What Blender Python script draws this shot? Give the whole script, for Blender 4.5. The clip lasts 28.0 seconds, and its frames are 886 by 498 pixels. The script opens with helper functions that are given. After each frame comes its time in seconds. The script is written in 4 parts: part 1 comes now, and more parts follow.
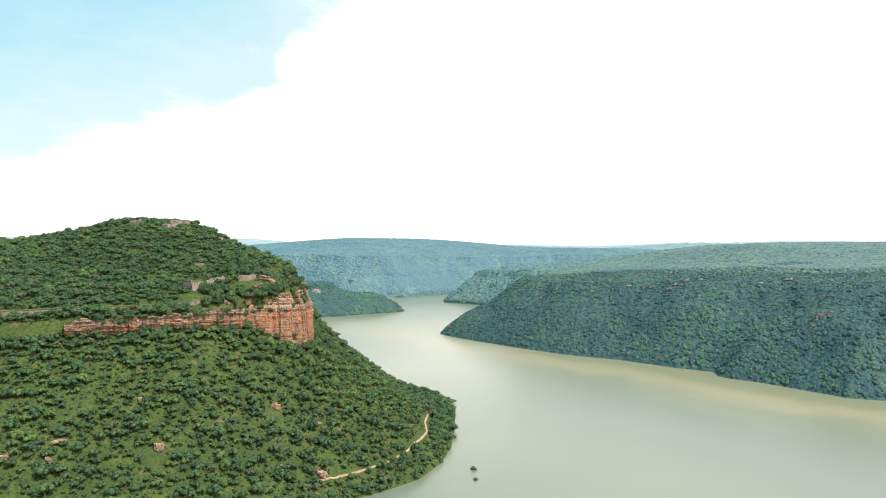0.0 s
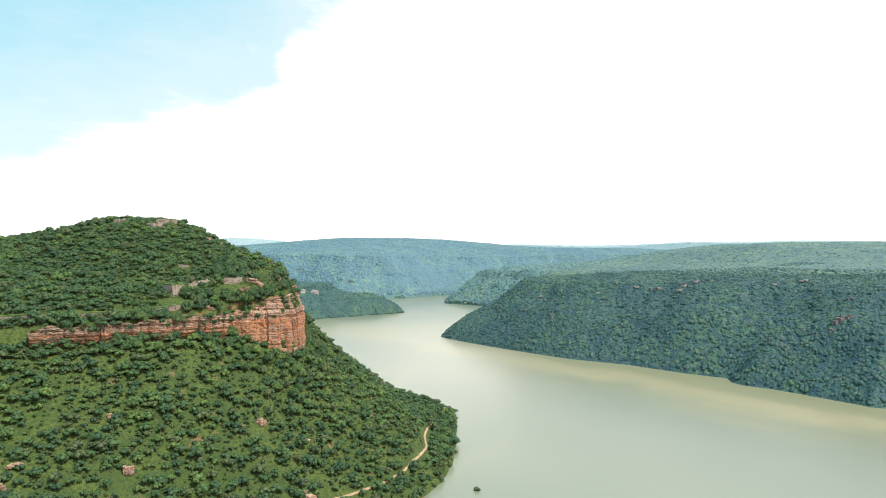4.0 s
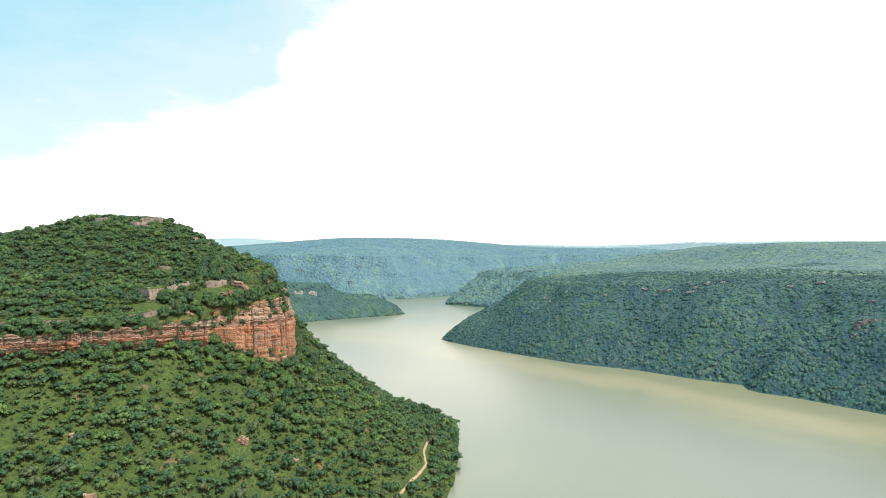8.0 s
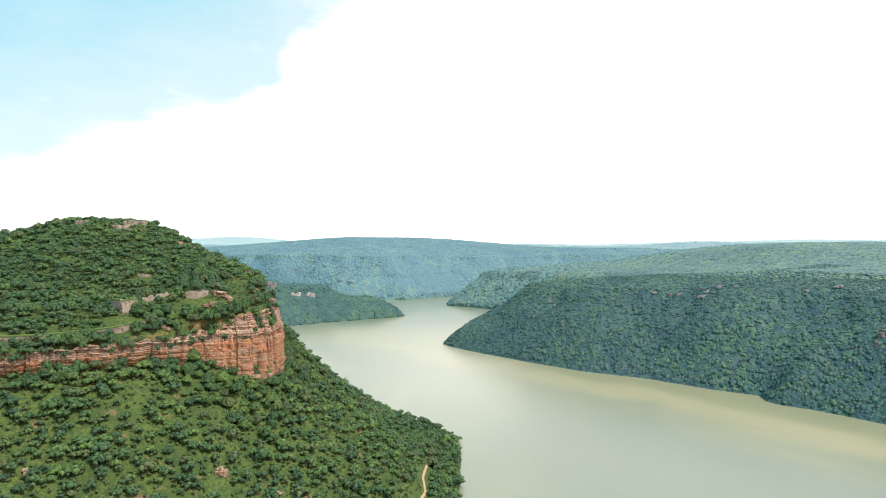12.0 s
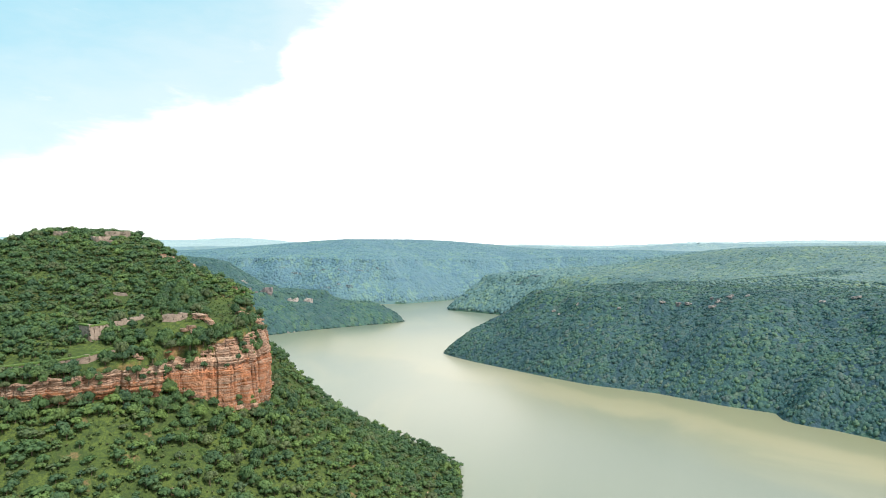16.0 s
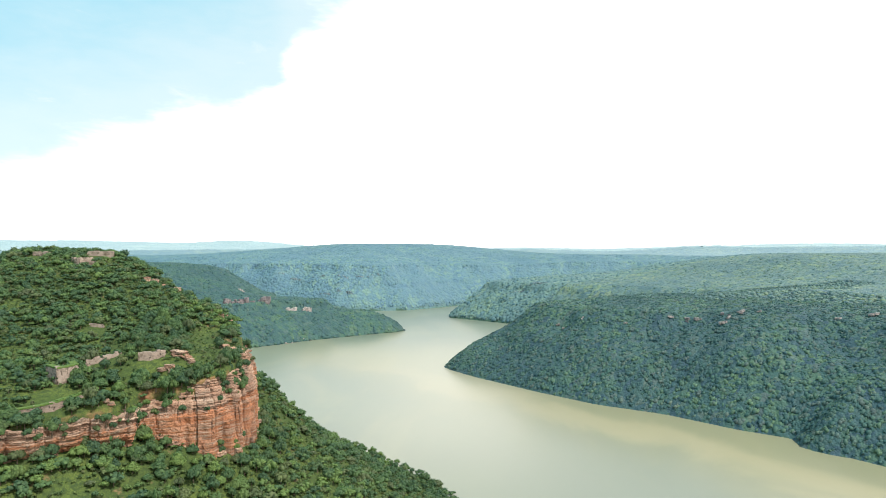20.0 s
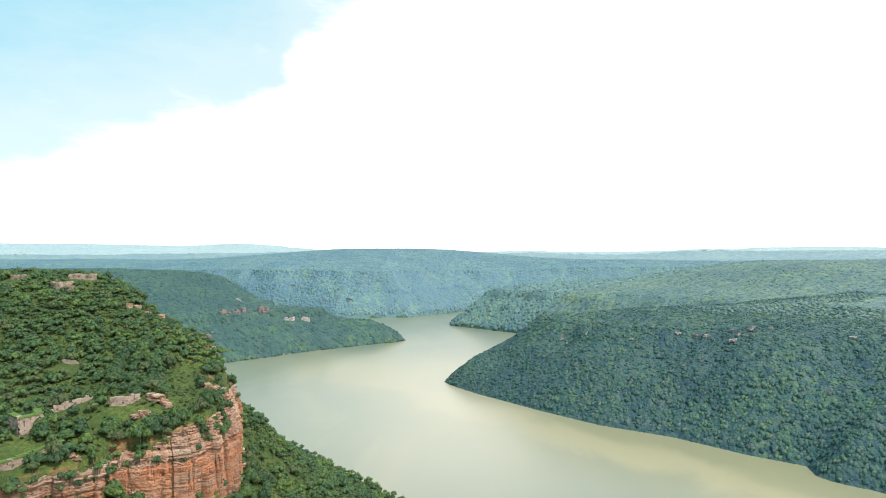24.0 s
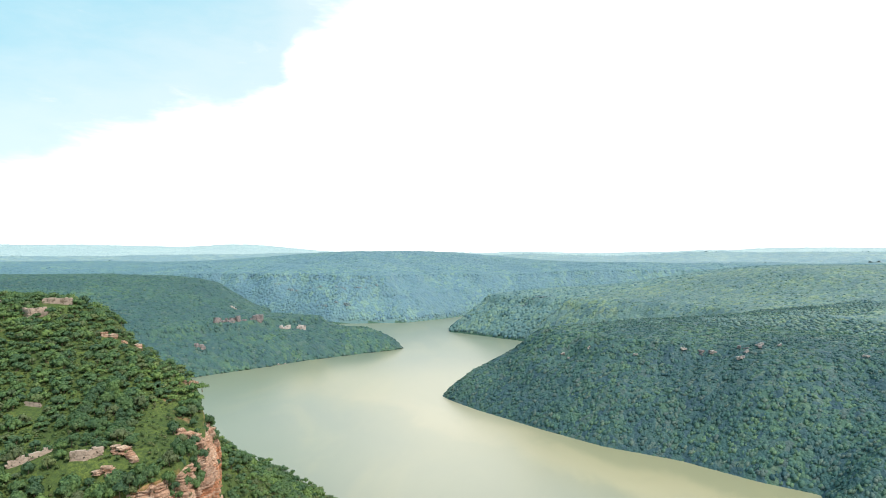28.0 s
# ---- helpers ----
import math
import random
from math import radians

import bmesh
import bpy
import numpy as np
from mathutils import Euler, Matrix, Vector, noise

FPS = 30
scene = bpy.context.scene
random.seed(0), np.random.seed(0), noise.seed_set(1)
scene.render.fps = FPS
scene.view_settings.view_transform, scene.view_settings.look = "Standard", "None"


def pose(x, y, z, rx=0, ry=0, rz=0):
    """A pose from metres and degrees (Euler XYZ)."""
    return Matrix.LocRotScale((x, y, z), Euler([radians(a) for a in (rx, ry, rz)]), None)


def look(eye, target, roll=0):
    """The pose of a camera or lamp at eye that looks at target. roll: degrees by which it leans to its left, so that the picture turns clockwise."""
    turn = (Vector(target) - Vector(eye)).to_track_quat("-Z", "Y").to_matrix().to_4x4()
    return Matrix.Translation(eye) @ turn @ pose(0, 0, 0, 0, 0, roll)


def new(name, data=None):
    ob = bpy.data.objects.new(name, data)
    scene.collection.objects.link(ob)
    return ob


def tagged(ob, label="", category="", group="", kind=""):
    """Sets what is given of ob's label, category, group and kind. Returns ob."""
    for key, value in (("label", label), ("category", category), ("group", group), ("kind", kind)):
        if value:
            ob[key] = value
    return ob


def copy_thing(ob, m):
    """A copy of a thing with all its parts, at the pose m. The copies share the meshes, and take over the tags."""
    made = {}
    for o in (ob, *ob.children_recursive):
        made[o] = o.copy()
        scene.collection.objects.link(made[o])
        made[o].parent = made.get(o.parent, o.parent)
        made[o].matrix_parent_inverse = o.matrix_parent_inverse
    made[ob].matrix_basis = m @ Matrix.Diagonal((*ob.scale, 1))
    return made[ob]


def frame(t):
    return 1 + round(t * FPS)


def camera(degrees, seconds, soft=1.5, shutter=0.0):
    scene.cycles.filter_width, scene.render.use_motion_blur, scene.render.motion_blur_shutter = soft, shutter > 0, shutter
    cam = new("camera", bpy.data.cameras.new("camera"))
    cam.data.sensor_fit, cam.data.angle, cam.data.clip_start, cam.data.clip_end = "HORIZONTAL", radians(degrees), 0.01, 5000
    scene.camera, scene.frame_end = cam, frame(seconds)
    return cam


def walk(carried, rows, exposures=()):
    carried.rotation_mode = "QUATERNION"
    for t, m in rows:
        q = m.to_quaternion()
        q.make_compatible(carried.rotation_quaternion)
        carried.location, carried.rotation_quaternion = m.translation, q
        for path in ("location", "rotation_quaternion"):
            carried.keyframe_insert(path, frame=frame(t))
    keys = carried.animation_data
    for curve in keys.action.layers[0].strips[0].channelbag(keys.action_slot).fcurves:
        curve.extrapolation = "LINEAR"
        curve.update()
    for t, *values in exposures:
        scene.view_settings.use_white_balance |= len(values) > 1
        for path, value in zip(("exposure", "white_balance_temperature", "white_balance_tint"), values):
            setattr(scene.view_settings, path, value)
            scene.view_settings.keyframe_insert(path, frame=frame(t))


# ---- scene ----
# ---------------------------------------------------------------- camera
cam = camera(68, 28.0, soft=1.0)
PATH = [
    (0.0, 0.00, 0.00, 100.00, 90.634, -0.006),
    (3.0, 0.06, 18.77, 100.57, 90.602, 0.058),
    (6.0, -0.00, 38.13, 101.22, 90.616, 0.104),
    (8.0, 0.07, 50.69, 101.21, 90.619, 0.158),
    (10.0, 0.13, 63.37, 103.10, 90.524, 0.213),
    (12.5, 0.20, 78.69, 106.09, 90.452, 0.281),
    (14.5, 0.51, 90.27, 109.64, 90.396, 0.323),
    (17.0, 0.33, 104.26, 115.73, 90.483, 0.357),
    (19.0, 0.81, 114.13, 121.49, 90.502, 0.440),
    (21.5, 1.42, 125.41, 128.68, 90.597, 0.551),
    (23.5, 2.09, 134.46, 134.44, 90.660, 0.621),
    (25.0, 2.99, 141.60, 139.44, 90.533, 0.628),
    (26.5, 3.50, 148.92, 144.07, 90.492, 0.603),
    (28.0, 4.45, 156.19, 148.58, 90.511, 0.631),
]
ROLL = -0.141
walk(cam, [(t, pose(x, y, z, rx, 0, rz) @ pose(0, 0, 0, 0, 0, ROLL)) for t, x, y, z, rx, rz in PATH])
scene.view_settings.exposure = 0.3

# ---------------------------------------------------------------- sky and sun
SUN_TO = Vector((0.46, -0.34, 0.86)).normalized()      # direction towards the sun
SUN_ELEV, SUN_AZ = math.asin(SUN_TO.z), math.atan2(SUN_TO.x, SUN_TO.y)


class Nodes:
    """Short hand for building a node tree."""

    def __init__(self, tree):
        self.tree = tree
        tree.nodes.clear()

    def add(self, kind, values=None, **props):
        node = self.tree.nodes.new(kind)
        for key, value in props.items():
            if key == "operation":
                node.operation = value
            elif key == "data_type":
                node.data_type = value
            elif key == "blend_type":
                node.blend_type = value
            elif key == "sky_type":
                node.sky_type = value
            elif key == "noise_dimensions":
                node.noise_dimensions = value
            elif key == "feature":
                node.feature = value
        for key, value in (values or {}).items():
            if isinstance(value, bpy.types.NodeSocket):
                self.tree.links.new(value, node.inputs[key])
            else:
                node.inputs[key].default_value = value
        return node

    def math(self, op, a, b=0.0, c=None, clamp=False):
        values = {0: a, 1: b}
        if c is not None:
            values[2] = c
        node = self.add("ShaderNodeMath", values, operation=op)
        node.use_clamp = clamp
        return node.outputs[0]

    def ramp(self, value, low, high):
        node = self.add("ShaderNodeMapRange", {"Value": value, "From Min": low, "From Max": high})
        node.interpolation_type = "SMOOTHSTEP"
        return node.outputs[0]

    def mix(self, fac, a, b, blend="MIX"):
        node = self.tree.nodes.new("ShaderNodeMix")
        node.data_type, node.blend_type = "RGBA", blend
        for key, value in ((0, fac), (6, a), (7, b)):
            if isinstance(value, bpy.types.NodeSocket):
                self.tree.links.new(value, node.inputs[key])
            else:
                node.inputs[key].default_value = (*value, 1) if isinstance(value, tuple) and len(value) == 3 else value
        return node.outputs[2]

    def noise(self, vector, scale, detail=3.0, rough=0.55, distort=0.0):
        return self.add("ShaderNodeTexNoise", {"Vector": vector, "Scale": scale, "Detail": detail, "Roughness": rough,
                                               "Distortion": distort}).outputs[0]

    def stretch(self, vector, sx, sy, sz):
        node = self.add("ShaderNodeMapping", {"Vector": vector, "Scale": (sx, sy, sz)})
        return node.outputs[0]

    def parts(self, vector):
        return self.add("ShaderNodeSeparateXYZ", {0: vector}).outputs


world = bpy.data.worlds.new("sky")
scene.world = world
world.use_nodes = True
n = Nodes(world.node_tree)
sky = n.add("ShaderNodeTexSky", sky_type="NISHITA")
sky.sun_disc, sky.sun_elevation, sky.sun_rotation = False, SUN_ELEV, SUN_AZ
sky.altitude, sky.air_density, sky.dust_density, sky.ozone_density = 300.0, 1.3, 1.5, 1.0
way = n.add("ShaderNodeTexCoord").outputs["Generated"]
wx, _, wz = n.parts(way)
# a broad bank of bright cloud fills the sky but for a clear part high up on one side
wisps = n.noise(n.stretch(way, 1.0, 1.0, 2.2), 2.6, 6.0, 0.6, 0.35)
fine = n.noise(n.stretch(way, 1.0, 1.0, 3.0), 9.0, 5.0, 0.6, 0.3)
line = n.math("ADD", n.math("MULTIPLY", wx, 0.37), 0.300)
line = n.math("ADD", line, n.math("MULTIPLY", n.ramp(wx, -0.255, -0.205), 0.07))
edge = n.math("ADD", n.math("SUBTRACT", line, wz), n.math("MULTIPLY", n.math("SUBTRACT", wisps, 0.5), 0.13))
edge = n.math("ADD", edge, n.math("MULTIPLY", n.math("SUBTRACT", fine, 0.5), 0.12))
cloud = n.ramp(edge, -0.055, 0.02)
veil = n.ramp(edge, -0.28, -0.04)
clear = n.mix(1.0, sky.outputs[0], (0.135, 0.135, 0.135), "MULTIPLY")
clear = n.mix(0.85, clear, n.mix(veil, (0.31, 0.67, 0.80), (0.66, 0.82, 0.85)))
streaks = n.noise(n.stretch(way, 1.0, 1.0, 4.5), 5.5, 7.0, 0.62, 0.5)
clear = n.mix(n.math("MULTIPLY", n.ramp(streaks, 0.58, 0.72), 0.45), clear, (0.85, 0.88, 0.88))
shown = n.mix(cloud, clear, (1.35, 1.36, 1.345))
n.tree.links.new(n.add("ShaderNodeBackground", {"Color": shown, "Strength": 1.0}).outputs[0],
                 n.add("ShaderNodeOutputWorld").inputs[0])

sun = new("sun", bpy.data.lights.new("sun", "SUN"))
sun.data.energy, sun.data.angle, sun.data.color = 4.4, radians(2.0), (1.0, 0.965, 0.90)
sun.matrix_world = look(SUN_TO * 400, (0, 0, 0))


# ---------------------------------------------------------------- materials
def material(name):
    mat = bpy.data.materials.new(name)
    mat.use_nodes = True
    return mat, Nodes(mat.node_tree)


def finish(n, color, rough=0.8, spec=0.3, bump=None, strength=0.3, distance=0.1, metallic=0.0):
    shader = n.add("ShaderNodeBsdfPrincipled", {"Base Color": color, "Roughness": rough, "Specular IOR Level": spec,
                                                "Metallic": metallic})
    if bump is not None:
        bumped = n.add("ShaderNodeBump", {"Height": bump, "Strength": strength, "Distance": distance})
        n.tree.links.new(bumped.outputs[0], shader.inputs["Normal"])
    n.tree.links.new(shader.outputs[0], n.add("ShaderNodeOutputMaterial").inputs[0])


def place(n):
    return n.add("ShaderNodeNewGeometry").outputs["Position"]


def foliage(name, dark, mid, light, cell=0.26, olive=(0.110, 0.118, 0.050), odd=0.3, shine=0.28, grit=1.0, by_tree=False, crowns=0.0, relief_by=0.6):
    """Leaves: tone by tree, by stretch of wood, by clump (island) and fine grain; light shines through."""
    mat, n = material(name)
    p = place(n)
    clump = n.add("ShaderNodeNewGeometry").outputs["Random Per Island"]
    if by_tree:
        own = n.add("ShaderNodeAttribute")
        own.attribute_name = "tone"
        seed = n.math("FRACT", n.math("ADD", own.outputs["Fac"], n.add("ShaderNodeObjectInfo").outputs["Random"]))
        ta = n.math("FRACT", n.math("MULTIPLY", seed, 7.31))
        tb = n.math("FRACT", n.math("MULTIPLY", seed, 23.7))
        tc = n.math("FRACT", n.math("MULTIPLY", seed, 61.9))
    else:
        tree = n.add("ShaderNodeTexVoronoi", {"Vector": n.stretch(p, 1.0, 1.0, 0.25), "Scale": cell}).outputs["Color"]
        ta, tb, tc = n.parts(tree)
    region = n.ramp(n.noise(p, cell * 0.07, 3.0, 0.6), 0.38, 0.64)
    color = n.mix(n.math("MULTIPLY", ta, n.math("ADD", n.math("MULTIPLY", region, 0.5), 0.6)), dark, mid)
    color = n.mix(n.math("MULTIPLY", n.ramp(tb, 0.45, 0.95), n.math("ADD", n.math("MULTIPLY", region, 0.75), 0.2)), color, light)
    color = n.mix(n.math("MULTIPLY", n.ramp(tc, 0.80, 0.95), odd * 2), color, olive)
    color = n.mix(n.math("MULTIPLY", n.ramp(clump, 0.62, 1.0), 0.15 + 0.4 * grit), color, light)
    color = n.mix(n.math("MULTIPLY", n.ramp(clump, 0.36, 0.10), grit), color, n.mix(1.0, color, (0.60, 0.64, 0.66), "MULTIPLY"))
    grain = n.noise(p, cell * 9.0, 3.0, 0.7)
    color = n.mix(n.ramp(grain, 0.38, 0.66), n.mix(1.0, color, (0.72, 0.74, 0.76), "MULTIPLY"), color)
    leaf = n.add("ShaderNodeBsdfPrincipled", {"Base Color": color, "Roughness": 0.6, "Specular IOR Level": 0.12})
    through_ = n.add("ShaderNodeBsdfTranslucent", {"Color": n.mix(1.0, color, (1.05, 1.15, 0.75), "MULTIPLY")})
    both = n.add("ShaderNodeMixShader", {0: shine, 1: leaf.outputs[0], 2: through_.outputs[0]})
    if crowns:
        # closed woods far off: crowns a few metres wide as relief, two sizes
        big = n.add("ShaderNodeTexVoronoi", {"Vector": p, "Scale": 1.0 / crowns}).outputs["Distance"]
        small = n.add("ShaderNodeTexVoronoi", {"Vector": p, "Scale": 2.3 / crowns}).outputs["Distance"]
        relief = n.math("MULTIPLY", n.math("ADD", big, n.math("MULTIPLY", small, 0.4)), -1.0)
        bumped = n.add("ShaderNodeBump", {"Height": relief, "Strength": relief_by, "Distance": crowns * 0.5}).outputs[0]
        n.tree.links.new(bumped, leaf.inputs["Normal"])
        n.tree.links.new(bumped, through_.inputs["Normal"])
    n.tree.links.new(both.outputs[0], n.add("ShaderNodeOutputMaterial").inputs[0])
    return mat


# near leaves: blue and dark tone lifted a little for haze
leaf_near = foliage("leaves_near", (0.069, 0.124, 0.070), (0.114, 0.192, 0.074), (0.193, 0.274, 0.081), olive=(0.165, 0.172, 0.086), odd=0.32,
                    shine=0.32, grit=0.4, by_tree=True)
leaf_scrub = foliage("leaves_scrub", (0.066, 0.104, 0.041), (0.101, 0.150, 0.050), (0.160, 0.205, 0.062), olive=(0.140, 0.130, 0.068), odd=0.3,
                     shine=0.15, grit=0.6, by_tree=True)
# bank leaves: blue haze over the river is mixed into these colours
leaf_bank_hazy = foliage("leaves_bank_hazy", (0.056, 0.099, 0.120), (0.070, 0.135, 0.122), (0.106, 0.179, 0.116), 0.18, (0.160, 0.19, 0.145), 0.2, 0.10, 0.15, crowns=3.2, relief_by=0.55)
# plateau: bank leaves brightened, its light and haze painted in as colour
leaf_plateau_lit = foliage("leaves_plateau_lit", (0.093, 0.154, 0.171), (0.126, 0.199, 0.165), (0.196, 0.257, 0.152), 0.14, (0.18, 0.21, 0.14), 0.2, 0.0, 0.3, crowns=4.2)
# next point: hazier than the bank, so its leaf colours are paler and bluer
leaf_point_hazy = foliage("leaves_point_hazy", (0.097, 0.168, 0.189), (0.122, 0.206, 0.200), (0.181, 0.255, 0.180), 0.14, (0.15, 0.19, 0.16), 0.2, 0.0, 0.3, crowns=4.8)
# headland leaves hold a moderate blue haze in their base colours
leaf_mid_hazy = foliage("leaves_headland_hazy", (0.046, 0.091, 0.099), (0.060, 0.124, 0.103), (0.090, 0.156, 0.095), 0.15, (0.13, 0.17, 0.13), 0.15, 0.0, 0.35, crowns=4.0, relief_by=0.95)
# far hill, plain, horizon: aerial haze painted as ever paler, bluer leaves
leaf_far_hazy = foliage("leaves_far_hazy", (0.104, 0.184, 0.236), (0.128, 0.223, 0.240), (0.173, 0.268, 0.222), 0.12, (0.15, 0.22, 0.21), 0.1, 0.0, 0.25, crowns=7.0, relief_by=0.9)
leaf_plain_hazy = foliage("leaves_plain_hazy", (0.170, 0.256, 0.296), (0.204, 0.292, 0.306), (0.280, 0.356, 0.318), 0.05, (0.29, 0.35, 0.29), 0.25, 0.0, 0.2, crowns=11.0)
leaf_horizon_hazy = foliage("leaves_horizon_hazy", (0.300, 0.385, 0.405), (0.340, 0.425, 0.435), (0.390, 0.465, 0.450), 0.03, (0.30, 0.39, 0.38), 0.2, 0.0, 0.2, crowns=16.0)

# the same haze-tinted leaf colours on crowns that stand up singly: tone by tree
tree_bank_hazy = foliage("crowns_bank_hazy", (0.045, 0.095, 0.105), (0.074, 0.148, 0.121), (0.127, 0.200, 0.115), 0.18, (0.140, 0.165, 0.145), 0.3, 0.10, 0.2, True)
tree_plateau_lit = foliage("crowns_plateau_lit", (0.075, 0.137, 0.151), (0.120, 0.196, 0.157), (0.200, 0.263, 0.149), 0.14, (0.19, 0.22, 0.15), 0.2, 0.0, 0.2, True)
tree_point_hazy = foliage("crowns_point_hazy", (0.081, 0.155, 0.180), (0.116, 0.202, 0.196), (0.177, 0.255, 0.178), 0.14, (0.16, 0.21, 0.17), 0.2, 0.0, 0.2, True)
tree_mid_hazy = foliage("crowns_headland_hazy", (0.038, 0.083, 0.089), (0.060, 0.124, 0.101), (0.095, 0.161, 0.093), 0.15, (0.14, 0.18, 0.14), 0.2, 0.0, 0.2, True)
tree_far_hazy = foliage("crowns_far_hazy", (0.090, 0.169, 0.217), (0.128, 0.221, 0.238), (0.178, 0.276, 0.224), 0.12, (0.16, 0.23, 0.21), 0.15, 0.0, 0.1, True)


def ground_material(name, low, high, under, bareness, rocky=1.0, reds=((0.20, 0.085, 0.045), (0.38, 0.20, 0.11))):
    mat, n = material(name)
    geo = n.add("ShaderNodeNewGeometry")
    p = geo.outputs["Position"]
    up = n.parts(geo.outputs["Normal"])[2]
    grass = n.mix(n.ramp(n.noise(p, 0.05, 4.0, 0.6), 0.35, 0.65), low, high)
    grass = n.mix(n.ramp(n.noise(p, 0.75, 5.0, 0.75), 0.42, 0.60), grass, under)
    grass = n.mix(n.math("MULTIPLY", n.ramp(n.noise(p, 2.6, 4.0, 0.8), 0.46, 0.60), 0.75), grass, under)
    soil = n.mix(n.noise(p, 0.9, 4.0, 0.7), (0.16, 0.09, 0.045), (0.27, 0.17, 0.095))
    bare = n.ramp(n.noise(p, 0.075, 5.0, 0.72), 0.60, 0.70)
    color = n.mix(n.math("MULTIPLY", bare, bareness), grass, soil)
    strata = n.noise(n.stretch(p, 0.06, 0.06, 1.6), 1.0, 4.0, 0.6)
    rock = n.mix(n.ramp(strata, 0.4, 0.62), *reds)
    color = n.mix(n.math("MULTIPLY", n.ramp(n.math("ADD", up, n.math("MULTIPLY", n.noise(p, 0.12, 4.0, 0.7), 0.5)), 0.74, 0.54), rocky), color, rock)
    finish(n, color, 0.9, 0.15, n.noise(p, 0.8, 5.0, 0.7), 0.6, 0.8)
    return mat


def sandstone(name, base=(0.50, 0.205, 0.100), pale=(0.60, 0.44, 0.33), dark=(0.075, 0.043, 0.034)):
    mat, n = material(name)
    p = place(n)
    own = n.add("ShaderNodeObjectInfo").outputs["Random"]
    bands = n.noise(n.stretch(p, 0.05, 0.05, 1.5), 1.0, 5.0, 0.65, 0.4)
    color = n.mix(n.ramp(bands, 0.38, 0.66), base, pale)
    color = n.mix(1.0, color, n.mix(own, (0.74, 0.72, 0.72), (1.12, 1.05, 1.0)), "MULTIPLY")
    streak = n.noise(n.stretch(p, 0.55, 0.55, 0.06), 1.0, 4.0, 0.6)
    color = n.mix(n.math("MULTIPLY", n.ramp(streak, 0.56, 0.74), 0.5), color, dark)
    color = n.mix(n.ramp(n.noise(p, 1.4, 5.0, 0.75), 0.52, 0.78), color, n.mix(0.6, color, dark))
    patch = n.ramp(n.noise(p, 0.22, 4.0, 0.65), 0.42, 0.62)
    color = n.mix(n.math("MULTIPLY", patch, 0.65), color, tuple(min(1.0, c * 1.25) for c in base))
    seam = n.noise(n.stretch(p, 0.07, 0.07, 2.4), 1.0, 3.0, 0.55, 0.3)
    color = n.mix(n.math("MULTIPLY", n.ramp(seam, 0.57, 0.63), 0.3), color, dark)
    crack = n.noise(n.stretch(p, 0.9, 0.9, 0.10), 1.0, 3.0, 0.6)
    color = n.mix(n.math("MULTIPLY", n.ramp(crack, 0.62, 0.66), 0.7), color, dark)
    rough = n.noise(n.stretch(p, 0.7, 0.7, 3.6), 1.0, 6.0, 0.78)
    finish(n, color, 0.88, 0.2, rough, 1.0, 1.4)
    return mat


ground_mat = ground_material("hill_ground", (0.058, 0.086, 0.022), (0.104, 0.132, 0.030), (0.040, 0.060, 0.020), 0.8, 0.9)
floor_mat = ground_material("wood_floor", (0.045, 0.088, 0.062), (0.062, 0.108, 0.072), (0.040, 0.080, 0.058), 0.0, 0.9, ((0.15, 0.125, 0.115), (0.25, 0.20, 0.18)))
# the two distant floors have haze worked into their ground and rock colours
hazy_floor = ground_material("far_floor_hazy", (0.095, 0.160, 0.165), (0.115, 0.180, 0.165), (0.090, 0.152, 0.155), 0.0, 0.9, ((0.145, 0.175, 0.19), (0.20, 0.215, 0.215)))
horizon_floor_hazy = ground_material("horizon_floor_hazy", (0.19, 0.265, 0.27), (0.21, 0.285, 0.275), (0.18, 0.255, 0.26), 0.0, 0.0)
rock_mat = sandstone("red_sandstone")
dusky_rock = sandstone("dusky_rock", (0.205, 0.178, 0.182), (0.31, 0.27, 0.265), (0.125, 0.125, 0.145))
# far cliff rock, blue-grey because the distance haze is in its colour
haze_rock = sandstone("haze_cliff_rock", (0.17, 0.225, 0.25), (0.215, 0.255, 0.27), (0.13, 0.18, 0.205))
faded_rock = sandstone("pale_weathered_rock", (0.38, 0.335, 0.315), (0.54, 0.49, 0.46), (0.23, 0.21, 0.21))
pale_mat = sandstone("pale_sandstone", (0.47, 0.275, 0.185), (0.62, 0.47, 0.36), (0.11, 0.07, 0.055))


def masonry_material():
    mat, n = material("old_masonry")
    p = place(n)
    own = n.add("ShaderNodeObjectInfo").outputs["Random"]
    color = n.mix(own, (0.30, 0.225, 0.18), (0.38, 0.295, 0.24))
    color = n.mix(n.ramp(n.noise(p, 0.5, 4.0, 0.7), 0.45, 0.7), color, (0.15, 0.115, 0.085))
    finish(n, color, 0.92, 0.15, n.noise(p, 3.0, 4.0, 0.7), 0.7, 0.15)
    return mat


def plain(name, a, b, scale, rough=0.9, bump=0.4):
    mat, n = material(name)
    p = place(n)
    grain = n.noise(p, scale, 5.0, 0.7)
    finish(n, n.mix(n.ramp(grain, 0.35, 0.7), a, b), rough, 0.2, grain, bump, 0.1)
    return mat


masonry = masonry_material()
bark = plain("bark", (0.10, 0.075, 0.05), (0.19, 0.15, 0.105), 3.0)
dirt = plain("dirt_track", (0.30, 0.19, 0.11), (0.44, 0.30, 0.185), 0.5)
meadow = plain("short_grass", (0.075, 0.125, 0.032), (0.115, 0.165, 0.042), 0.5)


